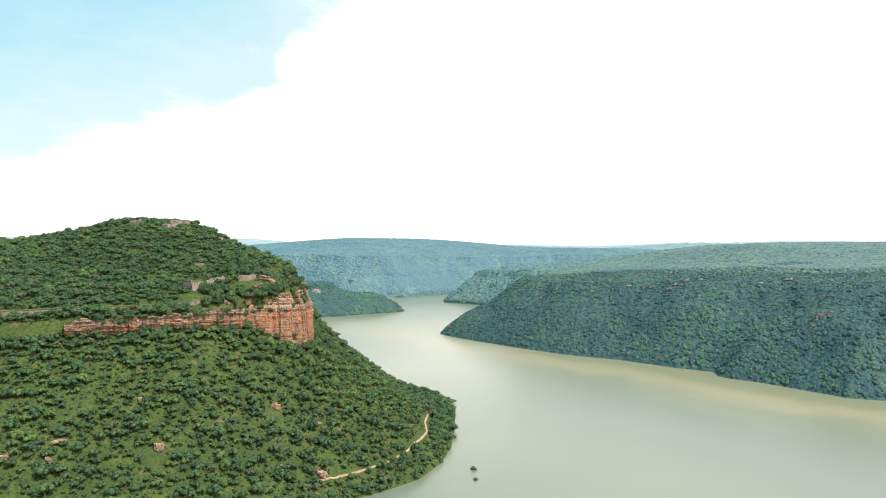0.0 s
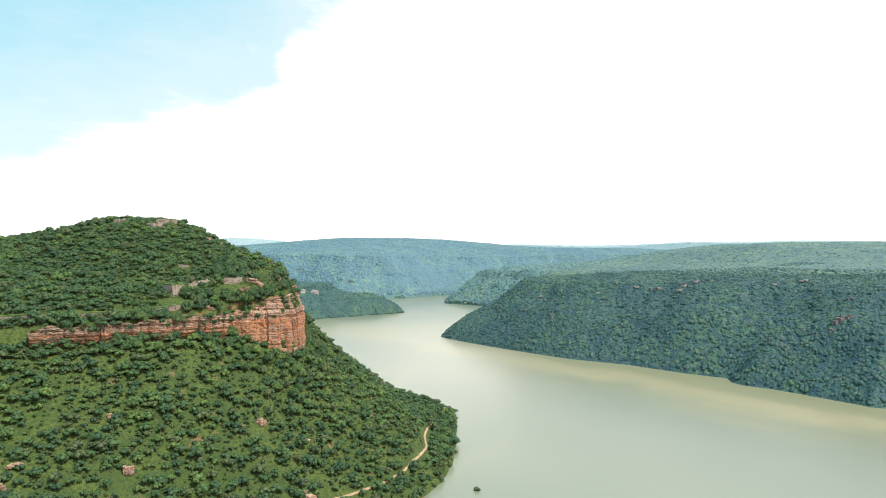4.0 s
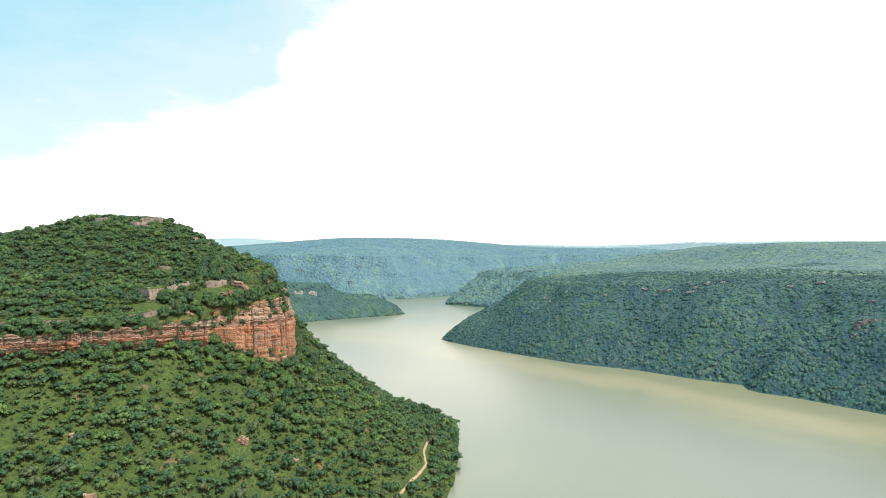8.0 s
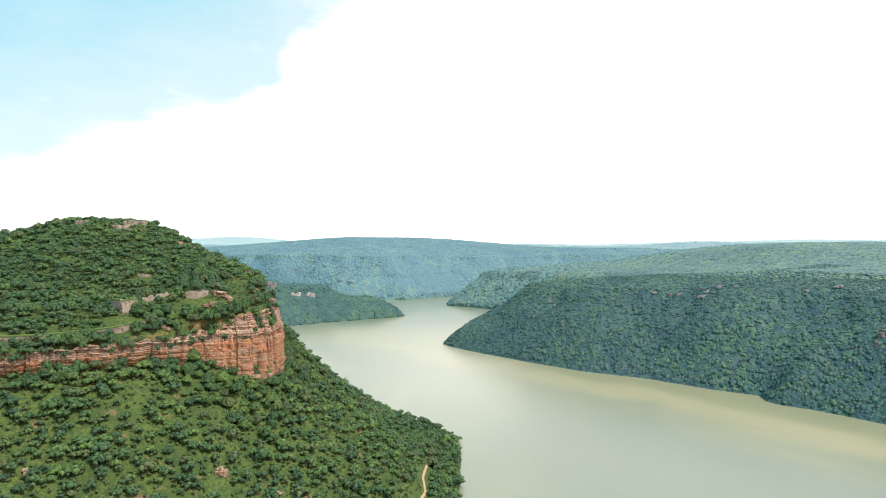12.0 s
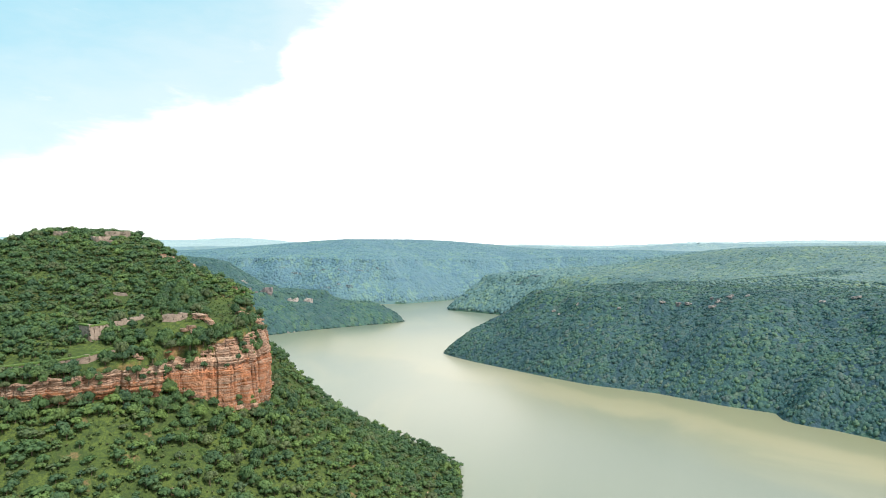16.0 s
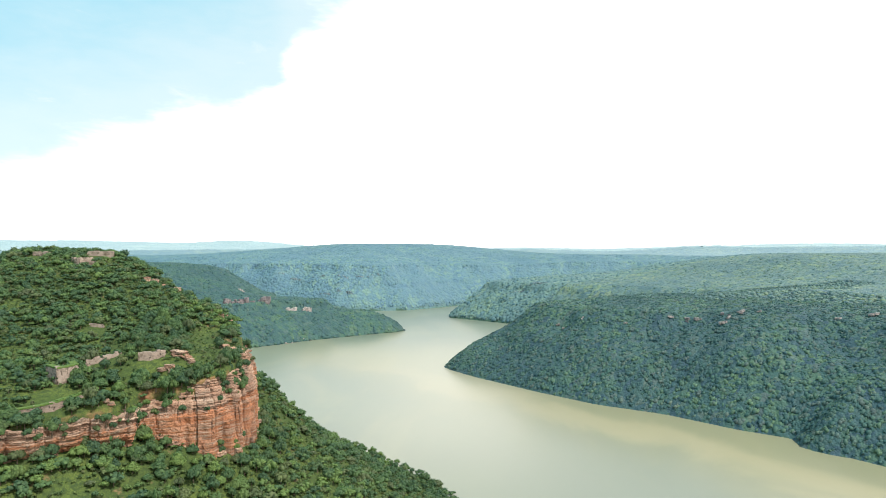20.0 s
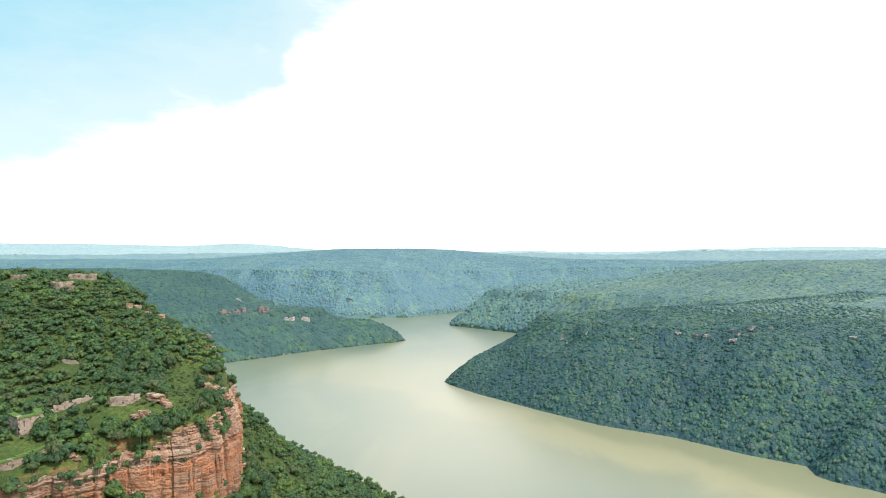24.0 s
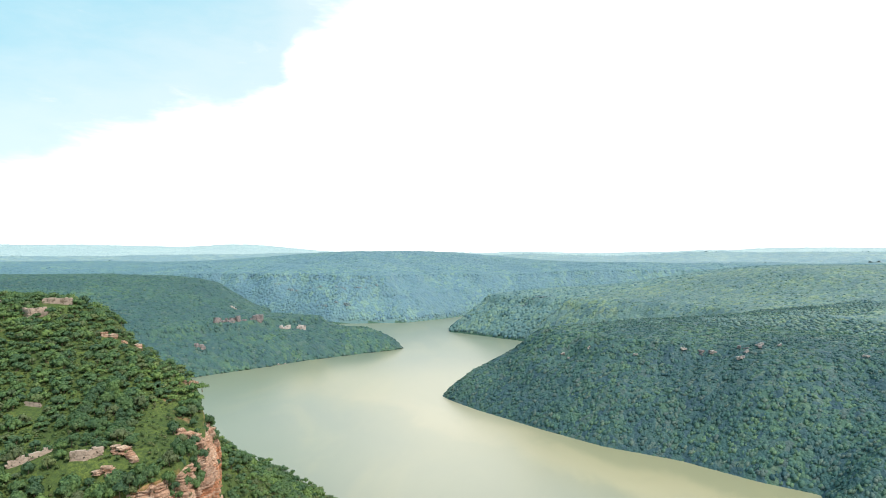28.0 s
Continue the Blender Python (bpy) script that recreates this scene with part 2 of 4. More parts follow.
def water_material():
    """Silty green river water with long drifts of brown sediment, a painted patch of glare and a light ripple."""
    mat, n = material("river_water")
    p = place(n)
    px, py, pz = n.parts(p)
    off = n.math("ADD", n.math("MULTIPLY", n.math("SUBTRACT", px, 150.0), -0.79), n.math("MULTIPLY", n.math("SUBTRACT", py, 640.0), -0.61))
    drift = n.noise(n.stretch(p, 0.010, 0.0035, 1.0), 1.0, 4.0, 0.6, 0.8)
    calm = n.noise(n.stretch(p, 0.006, 0.004, 1.0), 1.0, 3.0, 0.5)
    color = n.mix(n.ramp(calm, 0.35, 0.68), (0.152, 0.170, 0.124), (0.180, 0.193, 0.134))
    color = n.mix(n.math("MULTIPLY", n.ramp(drift, 0.48, 0.74), 0.32), color, (0.36, 0.30, 0.165))
    # silt stirred up along the opposite bank
    wave = n.noise(n.stretch(p, 0.012, 0.008, 1.0), 1.0, 4.0, 0.6, 0.6)
    off = n.math("ADD", off, n.math("MULTIPLY", n.math("SUBTRACT", wave, 0.5), 110.0))
    silt = n.math("MULTIPLY", n.ramp(off, 150.0, 20.0), n.ramp(py, 1150.0, 850.0))
    color = n.mix(n.math("MULTIPLY", silt, 0.7), color, (0.265, 0.235, 0.130))
    streak = n.math("MULTIPLY", n.math("MULTIPLY", n.ramp(off, 20.0, 42.0), n.ramp(off, 78.0, 48.0)), n.ramp(py, 900.0, 750.0))
    color = n.mix(n.math("MULTIPLY", streak, 0.55), color, (0.36, 0.30, 0.175))
    # pale warm patch off the point: the bright sky's reflection painted as colour
    glare = n.math("MULTIPLY", n.math("MULTIPLY", n.ramp(px, -120.0, 0.0), n.ramp(px, 130.0, 20.0)), n.math("MULTIPLY", n.ramp(py, 380.0, 600.0), n.ramp(py, 1250.0, 800.0)))
    color = n.mix(n.math("MULTIPLY", glare, 0.5), color, (0.35, 0.31, 0.225))
    ripple = n.noise(n.stretch(p, 0.9, 0.9, 1.0), 1.0, 3.0, 0.6)
    finish(n, color, 0.28, 0.5, ripple, 0.16, 0.15)
    return mat


water_mat = water_material()


# ---------------------------------------------------------------- lie of the land
def hashed(ix, iy, seed):
    v = np.sin(ix * 127.1 + iy * 311.7 + seed * 74.7) * 43758.5453
    return v - np.floor(v)


def value_noise(x, y, seed=0):
    ix, iy = np.floor(x), np.floor(y)
    fx, fy = x - ix, y - iy
    fx, fy = fx * fx * (3 - 2 * fx), fy * fy * (3 - 2 * fy)
    a, b = hashed(ix, iy, seed), hashed(ix + 1, iy, seed)
    c, d = hashed(ix, iy + 1, seed), hashed(ix + 1, iy + 1, seed)
    return (a * (1 - fx) + b * fx) * (1 - fy) + (c * (1 - fx) + d * fx) * fy - 0.5


def fbm(x, y, size, seed=0, octaves=3):
    """Layered noise, about -0.8 to 0.8."""
    out, amp = 0.0, 1.0
    for k in range(octaves):
        out = out + amp * value_noise(x / size, y / size, seed + k * 7)
        size, amp = size * 0.47, amp * 0.5
    return out


def smooth(v, low, high):
    t = np.clip((v - low) / (high - low), 0, 1)
    return t * t * (3 - 2 * t)


# shorelines, looking down: the near hill with the headland beyond it, the opposite bank, the far bank
LEFT = [(-6000, -400), (-900, 20), (-400, 95), (-220, 140), (-120, 195), (-60, 250), (-27, 280), (-11, 296), (-1, 320), (4, 347),
        (7, 400), (8, 452), (-6, 482), (-30, 510), (-54, 540), (-75, 566), (-120, 620), (-200, 690), (-330, 740), (-420, 790),
        (-400, 860), (-345, 915), (-300, 966), (-247, 1025), (-200, 1083), (-129, 1149), (-89, 1179), (-72, 1202), (-82, 1222),
        (-130, 1243), (-200, 1262), (-262, 1296), (-302, 1370), (-345, 1450), (-430, 1530), (-600, 1590), (-900, 1640), (-6000, 1800)]
RIGHT = [(6000, -300), (900, 150), (560, 300), (420, 385), (340, 428), (305, 453), (284, 462), (262, 500), (249, 521), (235, 534), (229, 545),
         (234, 565), (206, 590), (171, 633), (124, 668), (84, 716), (31, 788), (5, 830), (-3, 850), (6, 880), (50, 930), (140, 985), (230, 1030),
         (290, 1066), (290, 1104), (235, 1155), (160, 1256), (98, 1323), (40, 1388), (3, 1425), (2, 1470), (40, 1540), (160, 1640),
         (400, 1760), (900, 1900), (6000, 2400)]
FAR = [(-6000, 1900), (-900, 1720), (-500, 1640), (-253, 1575), (-175, 1585), (-90, 1600), (-17, 1678), (37, 1750), (200, 1830),
       (450, 1930), (900, 2050), (6000, 2600), (6000, 6000), (-6000, 6000)]
SOUTH = [(6000, -320), (0, -260), (-6000, -420), (-6000, -6000), (6000, -6000)]
# the cliff round the near hill, and the height of its foot
CLIFF = [(-600, 215), (-230, 262), (-190, 275), (-149, 295), (-130, 307), (-121, 313), (-110, 324), (-103, 331), (-99.5, 342), (-95, 341),
         (-88.5, 343), (-81.5, 348), (-77, 359), (-77, 375), (-82, 394), (-89, 412), (-100, 432), (-118, 450), (-146, 470), (-175, 505), (-230, 570), (-420, 640)]
FOOT = [62, 63, 65, 65, 65, 65, 64, 63.5, 63.5, 62, 59, 55, 54, 54, 57, 66, 76, 87, 99, 112, 96, 78]

# and of its brow, along the stretch where the rock is bare
BROW = [72, 72.4, 73.0, 73.4, 73.6, 74.0, 74.4, 75.6, 78.6, 80.2, 81.6, 82.0, 83.5, 85.0]


def line_distance(x, y, line, values=None):
    """Distance to an open line, and the value at its nearest point."""
    best, got = np.full(np.shape(x), 1e9), np.zeros(np.shape(x))
    for k in range(len(line) - 1):
        (ax, ay), (bx, by) = line[k], line[k + 1]
        dx, dy = bx - ax, by - ay
        t = np.clip(((x - ax) * dx + (y - ay) * dy) / (dx * dx + dy * dy), 0, 1)
        d = np.hypot(x - ax - t * dx, y - ay - t * dy)
        if values is not None:
            got = np.where(d < best, values[k] + t * (values[k + 1] - values[k]), got)
        best = np.minimum(best, d)
    return best, got


def inside(x, y, ring):
    odd = np.zeros(np.shape(x), bool)
    for (ax, ay), (bx, by) in zip(ring, ring[1:] + ring[:1]):
        if ay != by:
            odd ^= ((ay > y) != (by > y)) & (x < (bx - ax) * (y - ay) / (by - ay) + ax)
    return odd


def rim(y):
    return 76 + 0.16 * np.clip(y - 345, 0, 150) - 3.5 * (1 - smooth(y, 308, 332))


def ridge(x, y):
    """Height of the distant country: a long hill behind the far bank, low country past it, and a last line of hills."""
    far = np.hypot(x, y)
    bend = x / np.maximum(far, 1)
    hill = 118 - 10 * smooth(x, 100, 700) + 44 * np.exp(-((x + 190) / 520) ** 2) * smooth(y, 1700, 2120) * (1 - smooth(y, 2250, 2900))
    plain_ = 118 + 37 * smooth(far, 2900, 3700)
    last = (45 * smooth(-bend, 0.12, 0.30) + 22 * smooth(bend, 0.30, 0.44) * (1 - smooth(bend, 0.52, 0.61)) - 4 * smooth(bend, 0.02, 0.15)) * smooth(far, 3500, 4300)
    return np.maximum(hill, plain_) + last


def height(x, y):
    """Height of the ground over the water at each place."""
    x, y = np.asarray(x, float), np.asarray(y, float)
    wob = fbm(x, y, 60, 3)
    z = -np.minimum(8.0, 0.35 * np.minimum.reduce([line_distance(x, y, r)[0] for r in (LEFT, RIGHT, FAR[:-2], SOUTH[:3])]))
    # left: the near hill and, past its bay, the headland
    land = inside(x, y, LEFT)
    ds, _ = line_distance(x, y, LEFT)
    dc, foot = line_distance(x, y, CLIFF, FOOT)
    top = inside(x, y, CLIFF + [(-600, 700)]) & ((dc > 2.4) | (x < -165) | (y > 430))
    slope = foot * (ds / (ds + dc + 1e-6)) ** (0.97 + 0.65 * smooth(y, 365, 455))
    dome = 18.5 * np.exp(-(((x + 205) ** 2 + (y - 490) ** 2) / 95 ** 2))
    dome = dome - 1.5 + 2.5 * np.exp(-((x + 238) / 22) ** 2 - ((y - 490) / 40) ** 2)
    crown = rim(y) + 6 * np.exp(-((x + 108) ** 2 + (y - 353) ** 2) / 220) + 4 * np.exp(-((x + 78) ** 2 + (y - 358) ** 2) / 400) + 10 * (1 - np.exp(-dc / 15)) + dome - 3.5 * np.exp(-((x + 195) / 11) ** 2 - ((y - 466) / 6) ** 2) - 0.05 * np.clip(dc - 90, 0, 400)
    crown = crown - 3.6 * np.exp(-((x + 101) ** 2 + (y - 338) ** 2) / 90)
    hill = np.where(top, crown, slope) + wob * np.clip(np.minimum(ds, dc) / 12, 0, 1) * 3
    # the headland: a low spit, a shelf above a broken cliff, and a higher hill behind
    de = ds * (1 + 0.9 * smooth(y, 1220, 1340)) + wob * np.clip(ds / 3, 0, 12)
    head = np.interp(de, [0, 12, 45, 68, 75, 105, 150, 220, 340, 1500, 6000], [0, 12, 33, 41, 52, 56, 72, 96, 112, 128, 140])
    w = smooth(y + 0.25 * x, 600, 760)
    west = smooth(-x, 420, 700)
    spit = np.interp(-x, [60, 72, 95, 125, 170, 188, 202, 280, 320, 385, 420, 520, 760, 1500, 6000], [3, 6, 21, 31, 32, 39, 49, 53, 64, 93, 101, 106, 117, 128, 140])
    head = np.minimum(head, spit + 4 * wob)
    head = head + (ridge(x, y) - head) * smooth(np.hypot(x, y), 2200, 3000)
    left = hill * (1 - np.maximum(w, west)) + head * np.maximum(w, west)
    z = np.where(land, left, z)
    # right bank: steep wooded side, a low broken rim, then a gently rising plateau
    land = inside(x, y, RIGHT)
    ds, _ = line_distance(x, y, RIGHT)
    d = ds + wob * np.clip(ds / 3, 0, 22)
    d = d + 10 * smooth(y - 0.3 * x, 1180, 1260) * smooth(d, 66, 76)       # a cliff band round the next point
    z = np.where(land, np.interp(d, [0, 12, 45, 78, 95, 140, 250, 400, 800, 2500, 6000], [0, 11, 38, 60, 69, 76, 83, 89, 111, 124, 126]), z)
    z = np.where(land, z + np.maximum(0, 122 + 0.3 * wob - z) * smooth(x, 260, 660) * smooth(y + 0.12 * x, 900, 1400) * smooth(d, 110, 330), z)
    z = np.where(land, z + (ridge(x, y) - z) * smooth(np.hypot(x, y), 2200, 3000), z)
    # far bank
    land = inside(x, y, FAR)
    ds, _ = line_distance(x, y, FAR[:-2])
    d = ds + wob * np.clip(ds / 3, 0, 30) + fbm(x, y, 300, 5, 2) * np.clip(ds / 3, 0, 70)
    z = np.where(land, np.interp(d, [0, 30, 48, 55, 92, 100, 200, 6000], [0, 34, 47, 57, 86, 97, 116, 116]) * (1 - smooth(d, 140, 520)) + ridge(x, y) * smooth(d, 140, 520), z)
    land = inside(x, y, SOUTH)
    ds, _ = line_distance(x, y, SOUTH[:3])
    z = np.where(land, np.interp(ds, [0, 90, 400, 5000], [0, 70, 90, 150]), z)
    rolling = fbm(x, y, 420, 11, 2) * np.clip((np.hypot(x, y) - 900) / 1500, 0, 1) * 16
    z = np.where((z > 0) & (z < 0.6), 0.6 * (z / 0.6) ** 0.5, z)
    return np.where(z > 1, z + rolling * np.clip(z / 60, 0, 1), z)


def steps(*stretches):
    """Grid lines: (start, end, spacing) one after the other."""
    out = []
    for a, b, s in stretches:
        out += list(np.linspace(a, b, max(2, round((b - a) / s)), endpoint=False))
    return np.array(out + [stretches[-1][1]])


def mesh_object(name, verts, faces, mats, parent=None, shade=False, slots=None):
    """One mesh from arrays; faces all of one size."""
    me = bpy.data.meshes.new(name)
    verts, faces = np.asarray(verts, np.float32), np.asarray(faces, np.int32)
    k = faces.shape[1]
    me.vertices.add(len(verts))
    me.vertices.foreach_set("co", verts.ravel())
    me.loops.add(faces.size)
    me.loops.foreach_set("vertex_index", faces.ravel())
    me.polygons.add(len(faces))
    me.polygons.foreach_set("loop_start", np.arange(0, faces.size, k, dtype=np.int32))
    if slots is not None:
        me.polygons.foreach_set("material_index", np.asarray(slots, np.int32))
    me.update(calc_edges=True)
    me.polygons.foreach_set("use_smooth", np.full(len(faces), shade))
    for mat in mats:
        me.materials.append(mat)
    ob = new(name, me)
    ob.parent = parent
    return ob


def grid_faces(nx, ny):
    i = (np.arange(ny - 1)[:, None] * nx + np.arange(nx - 1)).ravel()
    return np.stack([i, i + 1, i + nx + 1, i + nx], 1)


gx = steps((-4900, -1500, 110), (-1500, -600, 30), (-600, -260, 10), (-260, 20, 2.5), (20, 420, 6), (420, 1000, 14), (1000, 4900, 90))
gy = steps((-4900, -400, 220), (-400, 150, 20), (150, 240, 5), (240, 480, 2.5), (480, 900, 6), (900, 1900, 10), (1900, 2600, 22), (2600, 4900, 60))
mx, my = np.meshgrid(gx, gy)
cx_, cy_ = np.meshgrid((gx[:-1] + gx[1:]) / 2, (gy[:-1] + gy[1:]) / 2)
# floor by distance; the two farthest are haze-coloured
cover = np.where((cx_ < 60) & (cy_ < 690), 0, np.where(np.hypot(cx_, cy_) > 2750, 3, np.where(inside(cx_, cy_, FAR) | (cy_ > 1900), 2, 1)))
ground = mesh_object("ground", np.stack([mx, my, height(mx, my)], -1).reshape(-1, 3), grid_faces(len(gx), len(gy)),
                     [ground_mat, floor_mat, hazy_floor, horizon_floor_hazy], shade=True, slots=cover.ravel())
tagged(ground, "green grassy hills and gorge sides with bare red soil", "hillside", kind="structure")
wx_, wy_ = np.meshgrid(steps((-4900, 4900, 400)), steps((-4900, 4900, 400)))
water = mesh_object("water", np.stack([wx_, wy_, 0 * wx_], -1).reshape(-1, 3), grid_faces(wx_.shape[1], wx_.shape[0]), [water_mat])
tagged(water, "calm silty green river water with brown sediment streaks", "river", kind="structure")


# ---------------------------------------------------------------- woods
GOLD = (1 + 5 ** 0.5) / 2
ICO_V = np.array([(-1, GOLD, 0), (1, GOLD, 0), (-1, -GOLD, 0), (1, -GOLD, 0), (0, -1, GOLD), (0, 1, GOLD), (0, -1, -GOLD), (0, 1, -GOLD),
                  (GOLD, 0, -1), (GOLD, 0, 1), (-GOLD, 0, -1), (-GOLD, 0, 1)]) / math.hypot(1, GOLD)
ICO_F = np.array([(0, 11, 5), (0, 5, 1), (0, 1, 7), (0, 7, 10), (0, 10, 11), (1, 5, 9), (5, 11, 4), (11, 10, 2), (10, 7, 6), (7, 1, 8),
                  (3, 9, 4), (3, 4, 2), (3, 2, 6), (3, 6, 8), (3, 8, 9), (4, 9, 5), (2, 4, 11), (6, 2, 10), (8, 6, 7), (9, 8, 1)])


def crown_shape(rng, clumps, sprays, tall, leaf=0.3, loose=0.45):
    """A crown: several lobes, each a lumpy leaf mass under loose leaf sprays that turn outwards and up.
    About 1 across each way from its axis, standing on z = 0."""
    verts, faces, count = [], [], 0
    lobes = []
    for k in range(max(clumps, 1)):
        a, u = k * 6.283 / max(clumps - 1, 1) + rng.uniform(-0.5, 0.5), rng.uniform(0.0, 1.0)
        r = 0.0 if k == 0 else rng.uniform(0.38, 0.58)
        mid = np.array([r * np.cos(a), r * np.sin(a), tall * (0.78 if k == 0 else 0.48 + 0.28 * u)])
        size = np.array([1, 1, 0.78 * tall]) * (rng.uniform(0.44, 0.56) if k == 0 else rng.uniform(0.34, 0.50))
        lobes.append((mid, size))
        verts.append(ICO_V * rng.uniform(0.72, 1.05, (12, 1)) * size * 0.88 + mid)
        faces.append(ICO_F + count)
        count += 12
    for k in range(sprays):
        mid, size = lobes[k % len(lobes)]
        d = rng.normal(0, 1, 3)
        d[2] = abs(d[2]) * 1.1 - 0.3
        d /= np.linalg.norm(d)
        at = mid + d * size * rng.uniform(0.78, 1.14)
        nrm = d + (0, 0, 0.25) + rng.normal(0, loose, 3)
        nrm /= np.linalg.norm(nrm)
        u = np.cross(nrm, rng.normal(0, 1, 3))
        u /= np.linalg.norm(u)
        w = np.cross(nrm, u)
        turn = rng.uniform(0, 2 * np.pi)
        big = leaf * rng.uniform(0.7, 1.3)
        for q in range(3):
            c = turn + q * 2.094 + rng.uniform(-0.4, 0.4)
            verts.append((at + (u * np.cos(c) + w * np.sin(c)) * big)[None])
        faces.append(np.array([[0, 1, 2]]) + count)
        count += 3
    return np.concatenate(verts), np.concatenate(faces)


def trunk_shape():
    """A tapered trunk with two limbs, three-sided, for woods seen from afar."""
    verts, faces, count = [], [], 0
    for foot, tip, a, b in (((0, 0, -0.25), (0.04, 0.02, 0.75), 0.075, 0.04), ((0, 0, 0.35), (0.35, 0.1, 0.8), 0.04, 0.015),
                            ((0, 0, 0.3), (-0.25, -0.25, 0.8), 0.04, 0.015)):
        for p, r in ((foot, a), (tip, b)):
            for k in range(3):
                verts.append((p[0] + r * math.cos(k * 2.094), p[1] + r * math.sin(k * 2.094), p[2]))
        for k in range(3):
            q = (k + 1) % 3
            faces += [(count + k, count + q, count + 3 + q), (count + k, count + 3 + q, count + 3 + k)]
        count += 6
    return np.array(verts), np.array(faces)


def wood(name, label, places, radii, shapes, leaf, rng, trunks=False, shade=False, follow=0.0):
    """Very many trees as one mesh; with follow, crowns are sheared along the slope so their dark undersides don't show
    to the camera.
    """
    px, py = places[:, 0], places[:, 1]
    lean_x = follow * np.clip((height(px + 3, py) - height(px - 3, py)) / 6, -1.5, 1.5)
    lean_y = follow * np.clip((height(px, py + 3) - height(px, py - 3)) / 6, -1.5, 1.5)
    verts, faces, slots, tones, count = [], [], [], [], 0
    shades = rng.uniform(0, 1, len(places))
    kinds = rng.integers(0, len(shapes), len(places))
    turns = rng.uniform(0, 2 * np.pi, len(places))
    talls = rng.uniform(0.8, 1.3, len(places))
    sets = [(shapes[k], kinds == k, 0) for k in range(len(shapes))]
    if trunks:
        sets.append((trunk_shape(), np.ones(len(places), bool), 1))
    for (v, f), pick, slot in sets:
        if not pick.any():
            continue
        c, s, r = np.cos(turns[pick])[:, None], np.sin(turns[pick])[:, None], radii[pick][:, None]
        out = np.stack([(v[:, 0] * c - v[:, 1] * s) * r, (v[:, 0] * s + v[:, 1] * c) * r, v[:, 2] * r * talls[pick][:, None]], -1)
        out[:, :, 2] += out[:, :, 0] * lean_x[pick][:, None] + out[:, :, 1] * lean_y[pick][:, None]
        verts.append((out + places[pick][:, None, :]).reshape(-1, 3))
        faces.append((f[None] + (count + np.arange(pick.sum()) * len(v))[:, None, None]).reshape(-1, 3))
        slots.append(np.full(len(faces[-1]), slot))
        tones.append(np.repeat(shades[pick], len(v)))
        count += len(verts[-1])
    print(name, len(places), sum(map(len, faces)))
    ob = mesh_object(name, np.concatenate(verts), np.concatenate(faces), [leaf, bark], shade=shade, slots=np.concatenate(slots))
    tone = ob.data.attributes.new("tone", "FLOAT", "POINT")
    tone.data.foreach_set("value", np.concatenate(tones).astype(np.float32))
    return tagged(ob, label, "woodland", kind="stuff")


def sown(rng, x0, x1, y0, y1, gap, keep):
    """Jittered places on the ground inside a stretch of the plan, where keep(x, y, z, steep) allows."""
    x, y = np.meshgrid(np.arange(x0, x1, gap), np.arange(y0, y1, gap))
    x, y = (x + rng.uniform(-0.85, 0.85, x.shape) * gap).ravel(), (y + rng.uniform(-0.85, 0.85, y.shape) * gap).ravel()
    z = height(x, y)
    steep = np.hypot(height(x + 2, y) - z, height(x, y + 2) - z) / 2
    ok = keep(x, y, z, steep)
    return np.stack([x, y, np.maximum(z, -0.4)], 1)[ok]


rng = np.random.default_rng(5)
near_shapes = [crown_shape(rng, 5, 54, t, 0.17, 0.3) for t in (1.0, 1.15, 1.3, 0.85, 1.05, 1.2, 0.95, 1.1)]
TOP_V = ICO_V @ np.array([[1, 0, 0], [0, 0.5257, -0.8507], [0, 0.8507, 0.5257]]).T
TOP_F = np.array([f for f in ICO_F if TOP_V[f].mean(0)[2] > -0.6])


def lobed_crown(rng, lobes, sprays, leaf):
    """The upper part of a tree in closed woods: one to three rounded lobes of leaves, with loose sprays."""
    verts, faces, mids = [], [], []
    for k in range(lobes):
        a, r = k * 6.283 / max(lobes, 1) + rng.uniform(-0.6, 0.6), 0.0 if lobes == 1 else rng.uniform(0.28, 0.5)
        size = rng.uniform(0.82, 1.0) if lobes == 1 else rng.uniform(0.48, 0.72)
        mid = np.array([r * math.cos(a), r * math.sin(a), rng.uniform(0.0, 0.16)])
        mids.append((mid, size))
        faces += [tuple(q + len(verts) for q in f) for f in TOP_F]
        verts += [tuple(p) for p in TOP_V * rng.uniform(0.66, 1.2, (12, 1)) * (size, size, size * 0.58) + mid]
    for k in range(sprays):
        mid, size = mids[k % lobes]
        d = rng.normal(0, 1, 3)
        d[2] = abs(d[2])
        at = mid + d / np.linalg.norm(d) * (size, size, size * 0.5) * rng.uniform(0.95, 1.15)
        faces.append((len(verts), len(verts) + 1, len(verts) + 2))
        verts += [tuple(at + rng.normal(0, 1, 3) * (leaf, leaf, leaf * 0.7)) for q in range(3)]
    return np.array(verts), np.array(faces)


cap_shapes = [lobed_crown(rng, 2, 9, 0.19) for k in range(9)]
scrub_caps = [crown_shape(rng, 2, 18, 0.95, 0.22, 0.4) for k in range(8)]
low_caps = [lobed_crown(rng, 1, 3, 0.16) for k in range(8)]
tuft_shapes = [lobed_crown(rng, 1, 0, 0.2) for k in range(7)]


